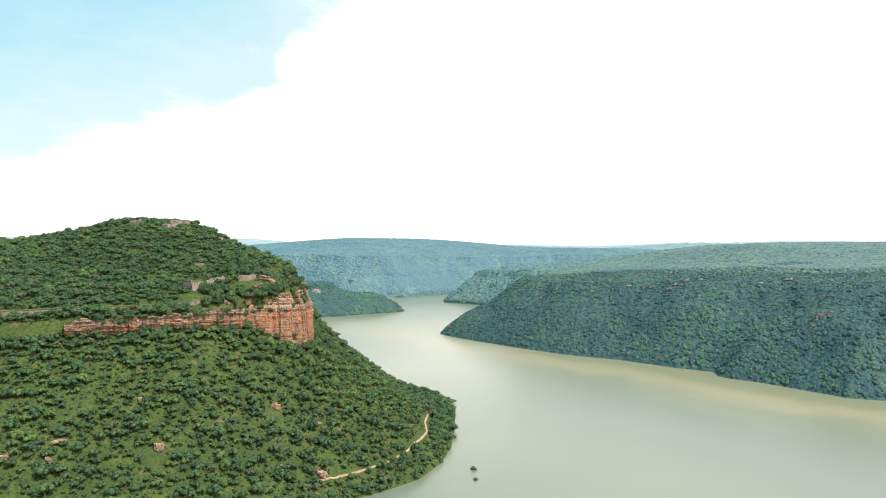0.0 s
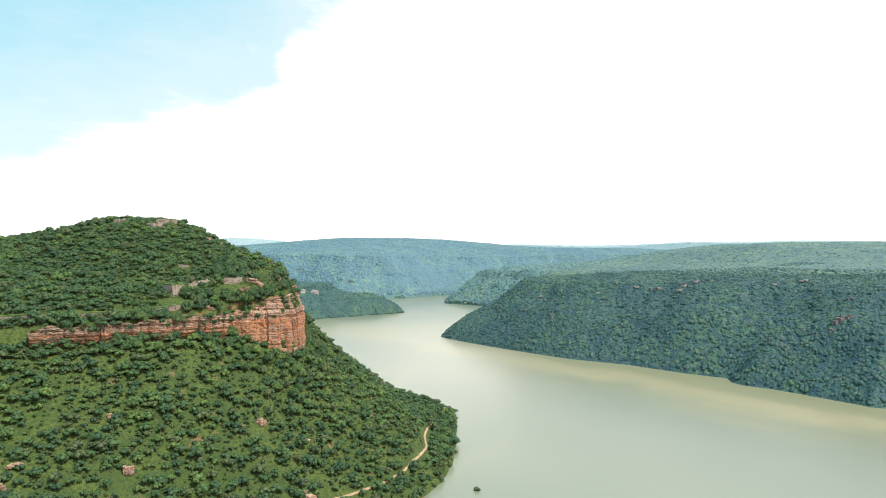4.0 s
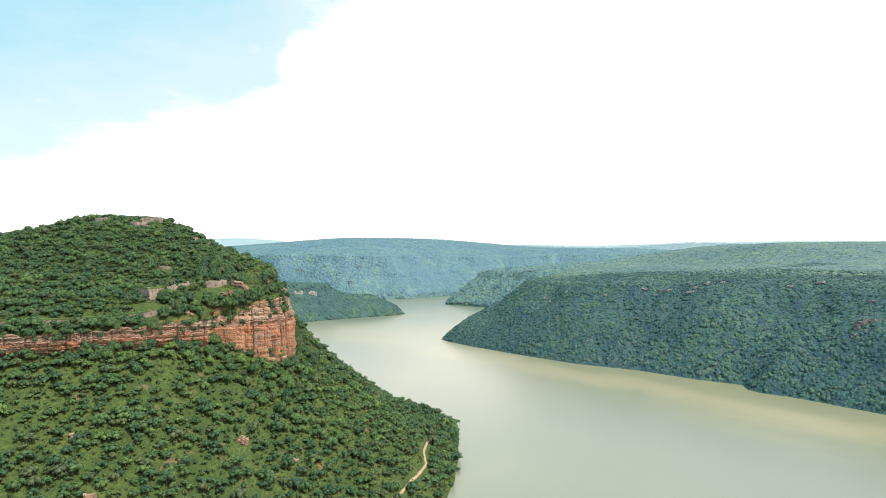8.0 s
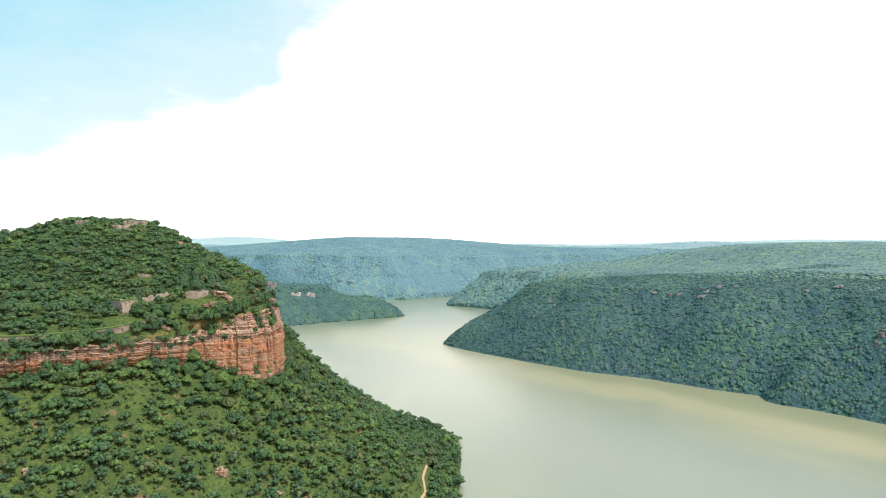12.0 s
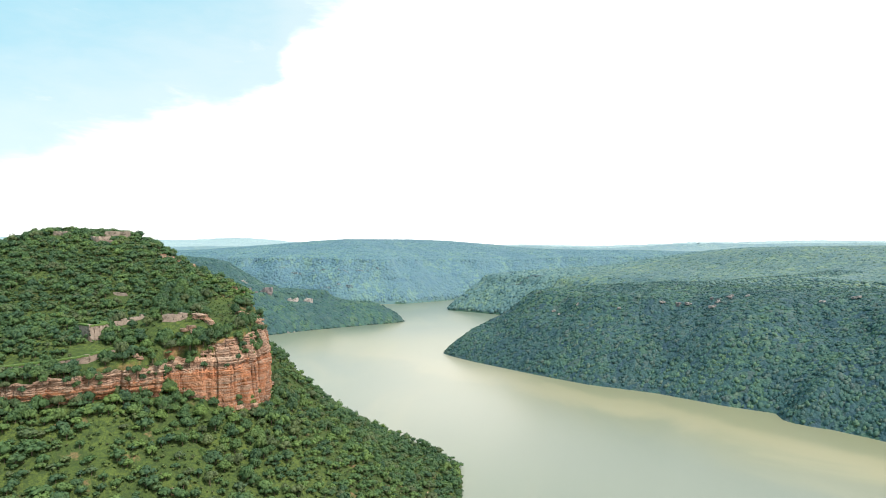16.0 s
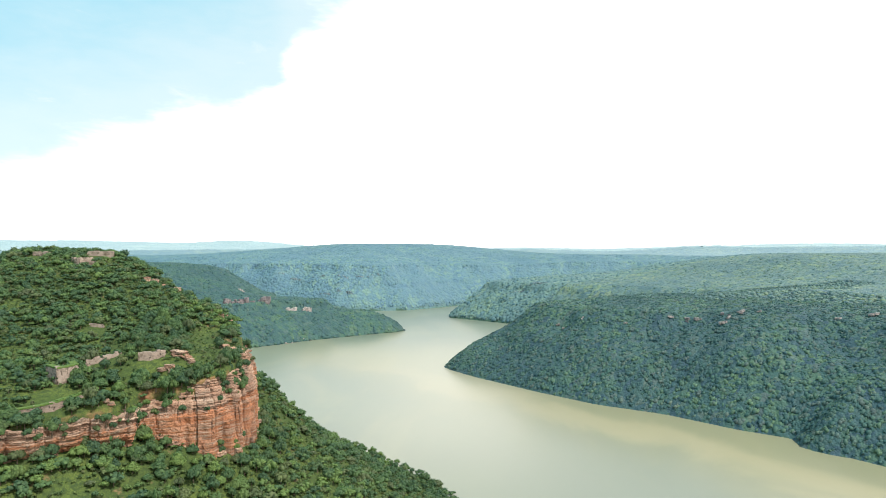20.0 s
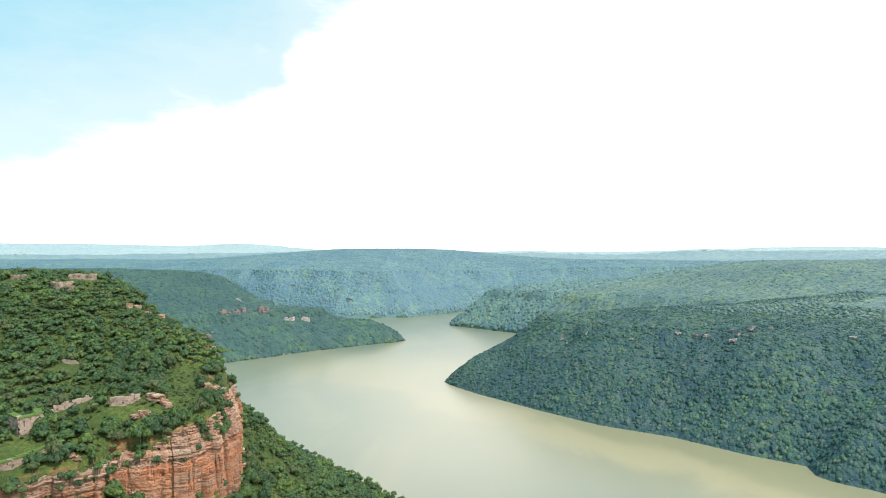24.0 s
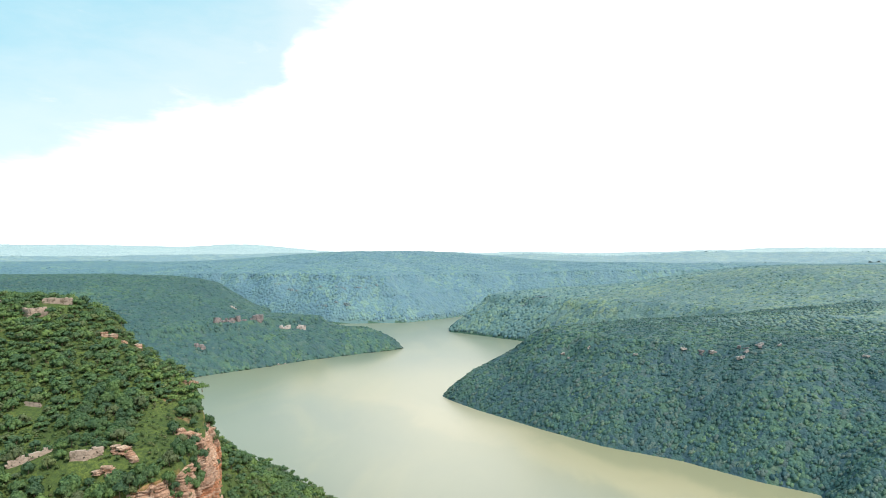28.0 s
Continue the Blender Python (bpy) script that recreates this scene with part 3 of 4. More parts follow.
def canopy(name, label, xs, ys, cell, rise, keep, leaf, seed):
    """Closed woods seen from afar: a leafy roof of uneven crowns about cell metres apart."""
    gen = np.random.default_rng(seed)
    x, y = np.meshgrid(xs, ys)
    x = x + gen.uniform(-0.3, 0.3, x.shape) * (xs[1] - xs[0])
    y = y + gen.uniform(-0.3, 0.3, y.shape) * (ys[1] - ys[0])
    z = height(x, y)
    ok = keep(x, y, z)
    ci, cj = np.floor(x / cell), np.floor(y / cell)
    up = np.zeros(x.shape)
    for di in (-1, 0, 1):
        for dj in (-1, 0, 1):
            a, c = ci + di, cj + dj
            px, py = (a + 0.1 + 0.8 * hashed(a, c, seed)) * cell, (c + 0.1 + 0.8 * hashed(a, c, seed + 3)) * cell
            big = 0.45 + 0.55 * hashed(a, c, seed + 9)
            d = np.hypot(x - px, y - py) / (cell * (0.45 + 0.45 * big))
            up = np.maximum(up, big * np.sqrt(np.clip(1 - d * d, 0, 1)))
    up = rise * (0.35 + up + 0.35 * fbm(x, y, cell * 0.5, seed, 2))
    shore = smooth(z, -1.6, 0.8)
    top = z * np.where(z < 0, 0.3, 1) - 0.6 * (1 - shore) + up * shore
    core = ok.copy()
    core[1:-1, 1:-1] = ok[1:-1, 1:-1] & ok[:-2, 1:-1] & ok[2:, 1:-1] & ok[1:-1, :-2] & ok[1:-1, 2:]
    top = np.where(core, top, z - 1.0)
    nx = len(xs)
    faces = grid_faces(nx, len(ys))
    faces = faces[ok.ravel()[faces].all(1)]
    faces = np.concatenate([faces[:, :3], faces[:, (0, 2, 3)]])
    used = np.unique(faces)
    back = np.zeros(x.size, np.int64)
    back[used] = np.arange(len(used))
    verts = np.stack([x, y, top], -1).reshape(-1, 3)[used]
    faces = back[faces]
    print(name, len(faces))
    ob = mesh_object(name, verts, faces, [leaf], shade=True)
    return tagged(ob, label, "woodland", kind="stuff")

TRACK = [(-8, 391), (-9, 372), (-10, 357), (-8.5, 346), (-12, 329), (-18, 309), (-24, 299), (-33, 289), (-46, 277), (-52, 272)]
TERRACE = [(-215, 272), (-189, 284), (-156, 302), (-131, 316), (-121.5, 321), (-117, 329)]


def clear_of(x, y, line, gap):
    return line_distance(x, y, line)[0] > gap


# ground opened towards the camera so that ruins and rocks show: place and radius
OPEN = [(-124, 326, 6.0), (-117, 317, 5.0), (-124, 349, 4.5), (-119, 352, 4.5), (-104.5, 349.5, 4.0), (-197, 462, 6.0), (-189, 465, 6.0), (-195, 482, 7.5), (-224, 475, 7.0), (-142, 461, 4.0), (-144, 384, 5.0),
        (-97, 350, 4.0), (-150, 453, 5.5), (-141, 450, 4.5), (-100, 424, 4.5), (-84, 381, 4.0), (-74, 292, 4.5), (-109, 248, 4.5)]


def in_open(x, y):
    out = np.zeros(np.shape(x), bool)
    for cx, cy, r in OPEN:
        out |= (x - cx) ** 2 + (y - cy) ** 2 < r * r
    return out


def near_keep(x, y, z, steep):
    """Where scrub stands on the near hill: not on the cliff, the track, the walls or in clearings."""
    open_ground = fbm(x, y, 24, 21) + 0.6 * fbm(x, y, 9, 33)
    dc = line_distance(x, y, CLIFF)[0]
    top = inside(x, y, CLIFF + [(-600, 700)])
    meadow_ = (dc < 22) & (y > 318) & (y < 400) & (x > -112) & top
    off_cliff = (dc > np.where(top, np.where(x < -104, 0.2, 0.8), np.where(x < -104, 4.2, 4.5))) | (y > 425) | (x < -160)
    return ((z > -0.15) & (z < 130) & ((y < 520) | (x > -150)) & off_cliff & ~in_open(x, y) & (open_ground < np.where(meadow_, 0.08, np.where(top, 0.46, 0.45 + 0.14 * smooth(x, -100, -50) + 0.10 * smooth(x, -175, -140) * (1 - smooth(z, 22, 42))))) & (x > -0.72 * y - 6)
            & clear_of(x, y, TRACK, np.where(y > 318, 2.2, 1.2)) & clear_of(x, y, TERRACE, np.where(y < 300, 2.4, 3.4)))


def part(name, mesh, parent, at, size=(1, 1, 1), turn=(0, 0, 0), label=""):
    """A mesh under its thing; meshes are shared between alike pieces."""
    ob = new(name, mesh)
    ob.parent = parent
    ob.matrix_basis = Matrix.LocRotScale(at, Euler(turn), size)
    return tagged(ob, label) if label else ob


def thing(name, at, label, category, group=""):
    ob = new(name)
    ob.location = at
    ob.empty_display_size = 0.5
    return tagged(ob, label, category, group)


def ground_at(x, y):
    return float(height(np.array([x]), np.array([y]))[0])


# ---------------------------------------------------------------- rock
def rock_meshes(name, mat, count, seed, cuts=2, rough=0.115, square=0.88):
    """Weathered blocks about 1 m each way: squared, chipped and undercut."""
    out = []
    for k in range(count):
        bm = bmesh.new()
        bmesh.ops.create_cube(bm, size=1.0)
        bmesh.ops.subdivide_edges(bm, edges=bm.edges[:], cuts=cuts, use_grid_fill=True)
        for v in bm.verts:
            ball = v.co.normalized() * 0.62
            v.co = v.co * square + ball * (1 - square)
            p = v.co * 2.1 + Vector((k * 7.3 + seed, k * 3.1, 0))
            v.co += Vector((noise.noise(p), noise.noise(p + Vector((9, 0, 0))), 0.6 * noise.noise(p + Vector((0, 9, 0))))) * rough
        me = bpy.data.meshes.new(name)
        bm.to_mesh(me)
        bm.free()
        me.materials.append(mat)
        out.append(me)
    return out


pale_blocks = rock_meshes("rock_ledge", pale_mat, 8, 5.0, 3)
haze_blocks = rock_meshes("haze_block", haze_rock, 6, 9.0)
dusky_blocks = rock_meshes("dusky_block", dusky_rock, 6, 27.0)
faded_blocks = rock_meshes("faded_block", faded_rock, 6, 21.0)
rand = random.Random(11)


class Line:
    """A line in plan, by the distance along it."""

    def __init__(self, points):
        self.p = np.array(points, float)
        self.s = np.r_[0, np.cumsum(np.hypot(*np.diff(self.p, axis=0).T))]
        self.length = self.s[-1]

    def at(self, s):
        return float(np.interp(s, self.s, self.p[:, 0])), float(np.interp(s, self.s, self.p[:, 1]))

    def along(self, s, reach=3.0):
        (ax, ay), (bx, by) = self.at(s - reach), self.at(s + reach)
        d = math.hypot(bx - ax, by - ay) or 1.0
        return (bx - ax) / d, (by - ay) / d


# overgrown recesses of the cliff, by the distance along its face
RECESS = (60.0, 81.0, 92.0, 110.5)


class Cliff:
    """The layered red cliff round the brow of the near hill: buttresses parted by upright joints, each with its beds worn back or proud."""

    def __init__(self):
        self.face = Line(CLIFF[2:16])
        self.feet = np.array(FOOT[2:16], float)
        self.joints, s = [0.0], 0.0
        while s < self.face.length:
            s += rand.choice((2.6, 4.0, 5.5, 8.0, 12.0)) * rand.uniform(0.8, 1.2)
            self.joints.append(s)
        self.stand = [rand.uniform(-1.2, 1.3) for _ in self.joints]
        self.round = [rand.choice((0.25, 0.5, 0.9, 1.6)) for _ in self.joints]
        self.shift = [rand.uniform(-0.5, 0.5) for _ in self.joints]
        self.cracks = [[(rand.uniform(a, b), rand.uniform(0.15, 0.4), rand.uniform(0.3, 1.0), rand.uniform(0, 0.5)) for _ in range(3)]
                       for a, b in zip(self.joints, self.joints[1:])]
        # a cave at the foot of the tower, and a bushy gully in its upper half
        self.cave = 141.5
        self.recesses = [(RECESS[0], 2.2, 2.4), (RECESS[1], 1.6, 2.0), (RECESS[2], 1.8, 2.4), (RECESS[3], 2.6, 3.4), (127.0, 1.2, 1.6)]
        self.gullies = (145.0, 159.0)
        self.beds, z = [], 40.0
        while z < 100:
            thick = rand.choice((0.5, 0.7, 0.9, 1.3, 1.9))
            self.beds.append((z, z + thick, rand.uniform(-0.6, 0.6)))
            z += thick

    def bed(self, z):
        for low, high, out in self.beds:
            if low <= z < high:
                near = min(z - low, high - z)
                return out - 0.75 * math.exp(-(near / 0.2) ** 2)
        return 0.0

    def limits(self, s):
        x, y = self.face.at(s)
        tx, ty = self.face.along(s)
        foot = float(np.interp(s, self.face.s, self.feet))
        low_part = x < -101 and y < 343
        top = float(np.interp(s, self.face.s, BROW)) + 2.2 * noise.noise((s * 0.16, 4, 0)) + 0.9 * noise.noise((s * 0.4, 2, 5))
        return x, y, tx, ty, foot, max(top, foot + 1.5), low_part

    def out(self, k, s, z, foot, top, low_part):
        """How far the rock stands out at a place of the face."""
        a, b = self.joints[k], self.joints[k + 1]
        up = (z - foot) / (top - foot)
        edge = abs(2 * (s - a) / (b - a) - 1)
        d = 1.9 + self.stand[k] + 1.3 * noise.noise((s * 0.07, 0.3, 0)) - self.round[k] * edge ** 6
        z_ = z + 0.9 * noise.noise((s * 0.045, 7, 0)) + self.shift[k]
        for at, wide, deep in self.recesses:
            d -= deep * math.exp(-((s - at) / wide) ** 2)
        if low_part:
            d += self.bed(z_) * 1.0 + 0.9 * math.exp(-((up - 0.72) / 0.28) ** 2) - 1.5 * max(0.0, 0.3 - up) / 0.3
        else:
            d += self.bed(z_) * (0.18 + 1.02 * float(smooth(np.array(up), 0.42, 0.62))) - 3.4 * float(smooth(np.array(up), 0.52, 1.0)) ** 1.3
            d += 1.5 * noise.noise((s * 0.22, z * 0.05, 5)) * (1 - 0.5 * min(max(up, 0), 1))
            d -= 3.6 * math.exp(-((s - self.cave) / 0.9) ** 2) * (1 - float(smooth(np.array(up), 0.22, 0.42)))
            for at in self.gullies:
                d -= 2.6 * math.exp(-((s - at) / 2.0) ** 2) * float(smooth(np.array(up), 0.42, 0.6))
        for at, wide, deep, low in self.cracks[k]:
            if up > low:
                d -= deep * math.exp(-((s - at - 0.25 * noise.noise((z * 0.5, at, 0))) / wide) ** 2)
        return d + 0.42 * noise.noise((s * 0.55, z * 0.6, 1)) + 0.24 * noise.noise((s * 1.5, z * 2.0, 2))

    def point(self, s, z, lift=0.0):
        k = min(max(int(np.searchsorted(self.joints, s)) - 1, 0), len(self.joints) - 2)
        x, y, tx, ty, foot, top, low_part = self.limits(s)
        d = self.out(k, s, z, foot, top, low_part) + lift
        return x + ty * d, y - tx * d, z

    def build(self):
        ob = thing("cliff", (-100, 330, 60), "layered red sandstone cliff with pale ledges and dark streaks", "cliff")
        for k in range(len(self.joints) - 1):
            a, b = self.joints[k], min(self.joints[k + 1], self.face.length)
            if b - a < 0.5 or self.face.at(b)[0] < -156:
                continue
            across = max(6, int((b - a) / 0.5))
            rows = None
            verts = []
            for i in range(-1, across + 2):
                s = a + (b - a) * min(max(i, 0), across) / across
                x, y, tx, ty, foot, top, low_part = self.limits(s)
                if rows is None:
                    rows = max(8, int((top - foot + 3) / 0.3))
                back = 4.0 if i < 0 or i > across else 0.0
                for j in range(rows + 2):
                    z = foot - 3 + (top - foot + 3) * min(j, rows) / rows
                    d = self.out(k, s, z, foot, top, low_part) - back
                    if j == rows + 1:
                        d, z = d - 3.8, z - 0.4
                    verts.append((x + ty * d + 100, y - tx * d - 330, z - 60))
            faces = grid_faces(rows + 2, across + 3)[:, ::-1]
            beds_up = np.tile(np.arange(rows + 1) / rows, across + 2)
            wave = np.repeat([0.10 * noise.noise((a + i * 0.5, 3, 1)) for i in range(across + 2)], rows + 1)
            mesh_object("rock_buttress", verts, faces, [rock_mat, pale_mat], ob, slots=(beds_up + wave > 0.66).astype(int))
        # loose slabs on the stepped brow and fallen blocks at the foot
        for n_ in range(90):
            s = rand.uniform(0.30, 1.0) * self.face.length
            x, y, tx, ty, foot, top, low_part = self.limits(s)
            low = n_ % 3 == 0
            z = foot + rand.uniform(-0.8, 0.4) if low else top - rand.uniform(0, 4.0 if not low_part else 1.0)
            px, py, pz = self.point(s, z, 0.9 if low else -0.2)
            size = rand.uniform(0.7, 1.7)
            part("rock_slab", rand.choice(pale_blocks), ob, (px + 100, py - 330, pz - 60), (size * 1.5, size * 1.2, size * (0.8 if low else 0.4)),
                 (rand.uniform(-0.1, 0.1), rand.uniform(-0.1, 0.1), math.atan2(ty, tx) + rand.uniform(-0.4, 0.4)))
        return ob


cliff = Cliff()
cliff.build()


def outcrop(x, y, across, tall, count, blocks, label, lift=0.0, layers=1):
    """A few slabs of bare rock that stand out of the slope, in layers where the beds show."""
    z = ground_at(x, y) + lift
    ob = thing("rock_outcrop", (x, y, z), label, "rock", "bare rocks on the slopes")
    for k in range(count):
        w = across / count ** 0.5 * rand.uniform(0.7, 1.3)
        dx = (k - (count - 1) / 2) * across / max(count, 1) * 0.9 + rand.uniform(-0.1, 0.1) * across
        dy = rand.uniform(-0.2, 0.2) * across
        h = tall * rand.uniform(0.5, 1.0) / layers
        dz = ground_at(x + dx, y + dy) + lift - z
        spin = rand.uniform(0, 3)
        for q in range(layers):
            v = w * rand.uniform(0.75, 1.1) * (1 - 0.08 * q)
            part("slab", rand.choice(blocks), ob, (dx + rand.uniform(-0.12, 0.12) * w, dy + rand.uniform(-0.12, 0.12) * w, dz + h * (0.2 + 0.9 * q)), (v, v * 0.85, h),
                 (rand.uniform(-0.1, 0.1), rand.uniform(-0.1, 0.1), spin + rand.uniform(-0.3, 0.3)))
    return ob


def cliff_band(line, tall, size, blocks, count, label, lift=0.0):
    """A broken band of cliff along a line in plan: many blocks of uneven size, with gaps where trees grow."""
    run = Line(line)
    x0, y0 = run.at(run.length / 2)
    z0 = ground_at(x0, y0)
    ob = thing("cliff_band", (x0, y0, z0), label, "cliff")
    for k in range(count):
        s = run.length * rand.random()
        if noise.noise((s * 0.05, x0, 0)) < -0.12:
            continue
        x, y = run.at(s)
        x, y = x + rand.uniform(-0.5, 0.5) * size, y + rand.uniform(-0.5, 0.5) * size
        w = size * rand.uniform(0.45, 1.2)
        part("rock_block", rand.choice(blocks), ob, (x - x0, y - y0, ground_at(x, y) + lift - z0 + tall * rand.uniform(-0.35, 0.35)), (w, w * 0.8, tall * rand.uniform(0.25, 0.6)),
             (rand.uniform(-0.1, 0.1), rand.uniform(-0.1, 0.1), rand.uniform(0, 3)))
    return ob


# bare rocks of the near hill
for x, y, a, h, c in ((-75, 296, 6, 7, 3), (-84, 302, 4, 5, 2), (-57, 300, 4, 4, 2), (-109, 252, 5, 7, 3), (-139, 232, 4, 4, 2), (-140, 240, 7, 3, 3),
                      (-153, 229, 6, 3, 3), (-123, 269, 5, 3, 3), (-122, 313, 3, 2, 2)):
    outcrop(x, y, a * 0.55, h * 0.5, c, pale_blocks, "weathered red sandstone rocks among scrub on the slope", 0.3, 2)
for x, y, a, h, c in ((-98, 351, 6, 2.4, 4), (-97, 358, 6, 2.2, 3), (-93, 357, 4, 2.5, 2), (-86, 347, 5, 3, 3), (-85, 384, 9, 2.6, 4), (-82, 381, 4, 3, 2),
                      (-94, 341, 5, 2.2, 4), (-109, 331, 3, 1.6, 2)):
    outcrop(x, y, a, h, c, pale_blocks, "pale layered sandstone ledges above the cliff", 0.0, 4)
for x, y, a, h, c in ((-153, 457, 5, 3, 2), (-144, 454, 3, 2.5, 2), (-138, 455, 3, 3, 2), (-104, 428, 5, 3, 4), (-103, 436, 3, 2.4, 3)):
    outcrop(x, y, a, h, c, pale_blocks, "pinkish bare rock slabs high on the hill")
outcrop(-51.5, 275, 5, 2.4, 3, pale_blocks, "pinkish rocks beside the dirt track", 0.6)
# bare rocks of the opposite bank
for x, y, a, h, c in ((236, 684, 12, 4, 5), (243, 690, 8, 3, 3), (270, 690, 8, 3, 3), (168, 740, 7, 4, 3), (134, 775, 6, 3, 2), (113, 793, 8, 3.5, 3), (117, 785, 5, 5, 2),
                      (311, 645, 10, 2.5, 4), (259, 700, 14, 4.5, 5), (225, 712, 12, 3.5, 5), (205, 725, 9, 3, 4), (336, 640, 16, 3, 5)):
    outcrop(x, y, a * 0.45, h * 0.55, c, faded_blocks, "pale broken rock ledges at the rim of the wooded bank", 3.0)
for x, y, a, h, c in ((306, 535, 10, 10, 4), (313, 532, 7, 8, 3), (297, 530, 5, 7, 2), (330, 560, 7, 6, 3)):
    outcrop(x, y, a * 0.8, h * 0.6, c, dusky_blocks, "dull reddish cliff blocks showing through the woods", 1.0)
# bare rocks of the headland and of the far hill
cliff_band([(-322, 1062), (-300, 1082), (-282, 1102), (-262, 1116)], 14, 5.4, dusky_blocks, 110, "dull pinkish cliff band on the wooded headland", 2.0)
cliff_band([(-248, 1124), (-234, 1136), (-214, 1146)], 9, 4.8, faded_blocks, 60, "pale broken cliff rim at the end of the headland", 2.5)
outcrop(-318, 1000, 12, 6, 6, dusky_blocks, "dull pinkish rocks on the wooded headland", 2.0)
outcrop(-322, 1142, 8, 2.5, 4, faded_blocks, "pale bare rocks high on the headland", 3.0)
cliff_band([(-420, 1690), (-330, 1664), (-235, 1645), (-160, 1665)], 5, 4.5, haze_blocks, 90, "haze-tinted grey cliff band on the far wooded hill", 2.5)
cliff_band([(-300, 1612), (-215, 1612)], 5, 4.5, haze_blocks, 40, "haze-tinted grey lower cliff of the far wooded hill", 2.5)
cliff_band([(112, 1392), (170, 1372), (240, 1340)], 5, 4.5, haze_blocks, 60, "haze-tinted cliff band below the rim of the next point", 2.0)
# dusky blocks stand in for the dark shade below the rim
cliff_band([(205, 728), (240, 703), (275, 684)], 5, 3.2, dusky_blocks, 40, "broken cliff at the rim of the wooded bank, dusky for its shade", 1.5)
for x, y, a in ((-240, 1019, 3.0), (-228, 1046, 4.0), (-222, 1053, 2.5), (-209, 1074, 4.0), (-252, 1012, 2.2)):
    outcrop(x, y, a, 2.0, 2, faded_blocks, "pale rocks at the water's edge of the headland", 0.8)


# ---------------------------------------------------------------- ruined walls
def box_mesh(boxes):
    """Boxes (centre, size, turn about z) as arrays, with their corners worn a little."""
    verts, faces = [], []
    for (cx, cy, cz), (sx, sy, sz), a in boxes:
        c, s, b = math.cos(a), math.sin(a), len(verts)
        for dz in (-0.5, 0.5):
            for dx, dy in ((-0.5, -0.5), (0.5, -0.5), (0.5, 0.5), (-0.5, 0.5)):
                px, py = dx * sx * rand.uniform(0.93, 1.0), dy * sy * rand.uniform(0.93, 1.0)
                verts.append((cx + px * c - py * s, cy + px * s + py * c, cz + dz * sz * rand.uniform(0.94, 1.0)))
        faces += [(b, b + 3, b + 2, b + 1), (b + 4, b + 5, b + 6, b + 7), (b, b + 1, b + 5, b + 4), (b + 1, b + 2, b + 6, b + 5),
                  (b + 2, b + 3, b + 7, b + 6), (b + 3, b, b + 4, b + 7)]
    return np.array(verts), np.array(faces)


def ruin_wall(line, tall, label, thick=1.3, ragged=0.6, cap=False, top_at=None):
    """A dry stone wall along a line in plan, its top broken, laid course by course; with cap, grass grows on it."""
    run = Line(line)
    x0, y0 = line[0]
    z0 = min(ground_at(*run.at(s)) for s in np.linspace(0, run.length, 8))
    ob = thing("ruined_wall", (x0, y0, z0), label, "wall", "ruined fort walls")
    stones, sods = [], []
    s = 0.0
    while s < run.length:
        w = rand.uniform(0.8, 1.5)
        x, y = run.at(s + w / 2)
        tx, ty = run.along(s + w / 2, 0.8)
        g = sum(ground_at(*run.at(np.clip(s + q, 0, run.length))) for q in (-8, -4, 0, 4, 8)) / 5
        top = (top_at or max(g, z0) + tall) - ragged * (0.5 + 0.5 * noise.noise((s * 0.35, y0, 1.0))) - (ragged if rand.random() < 0.12 else 0)
        z = min(g, ground_at(x, y)) - 0.8
        while z < top:
            h = rand.uniform(0.4, 0.65)
            j = rand.uniform(-0.07, 0.07)
            k = rand.uniform(-0.35, 0.35) * w
            stones.append(((x - x0 + ty * j + tx * k, y - y0 - tx * j + ty * k, z + h / 2 - z0), (w * 1.25, thick * rand.uniform(0.9, 1.05), h * 0.99), math.atan2(ty, tx)))
            z += h
        if cap:
            sods.append(((x - x0 - ty * 0.3, y - y0 + tx * 0.3, max(g, z0) + tall - z0 + 0.1), (w * 1.12, thick + 0.9, 0.5), math.atan2(ty, tx)))
        s += w
    v, f = box_mesh(stones)
    mesh_object("stonework", v, f, [masonry], ob)
    if sods:
        v, f = box_mesh(sods)
        tagged(mesh_object("grass_cap", v, f, [meadow], ob), "bright green grass on the wall top")
    return ob


ruin_wall(TERRACE, 1.7, "long low retaining wall of rough stone topped with bright grass", 1.2, 0.3, True)
ruin_wall([(-133.5, 338.5), (-127.3, 334), (-124.8, 339.5), (-128, 343.5)], 4.6, "square corner of a ruined stone bastion with a grassy top", 1.4, 0.3, True)
ruin_wall([(-127.5, 350.5), (-123.5, 353.5), (-119, 358)], 2.2, "slanting broken stone wall among the scrub", 1.3, 0.8)
ruin_wall([(-109.5, 352), (-105.5, 353), (-102.3, 356)], 2.4, "broken stone wall end above the cliff", 1.3, 0.5)
ruin_wall([(-201.5, 471), (-196.5, 468), (-193, 474)], 4.0, "dark square fort tower ruin on the hilltop", 1.5, 0.3, top_at=123.4)
ruin_wall([(-195, 470.5), (-185, 472)], 2.2, "low broken stone wall beside the fort tower", 1.3, 0.6, top_at=121.6)
ruin_wall([(-202, 487), (-189, 490)], 3.0, "long ruined stone wall on the hilltop", 1.4, 0.7, top_at=127.3)
ruin_wall([(-229, 481), (-219, 479.5)], 2.6, "broken stone wall on the hilltop", 1.4, 0.9, top_at=127.0)
ruin_wall([(-147, 389), (-142, 388.5)], 1.2, "small pale stone wall in a grassy clearing", 0.8, 0.2)


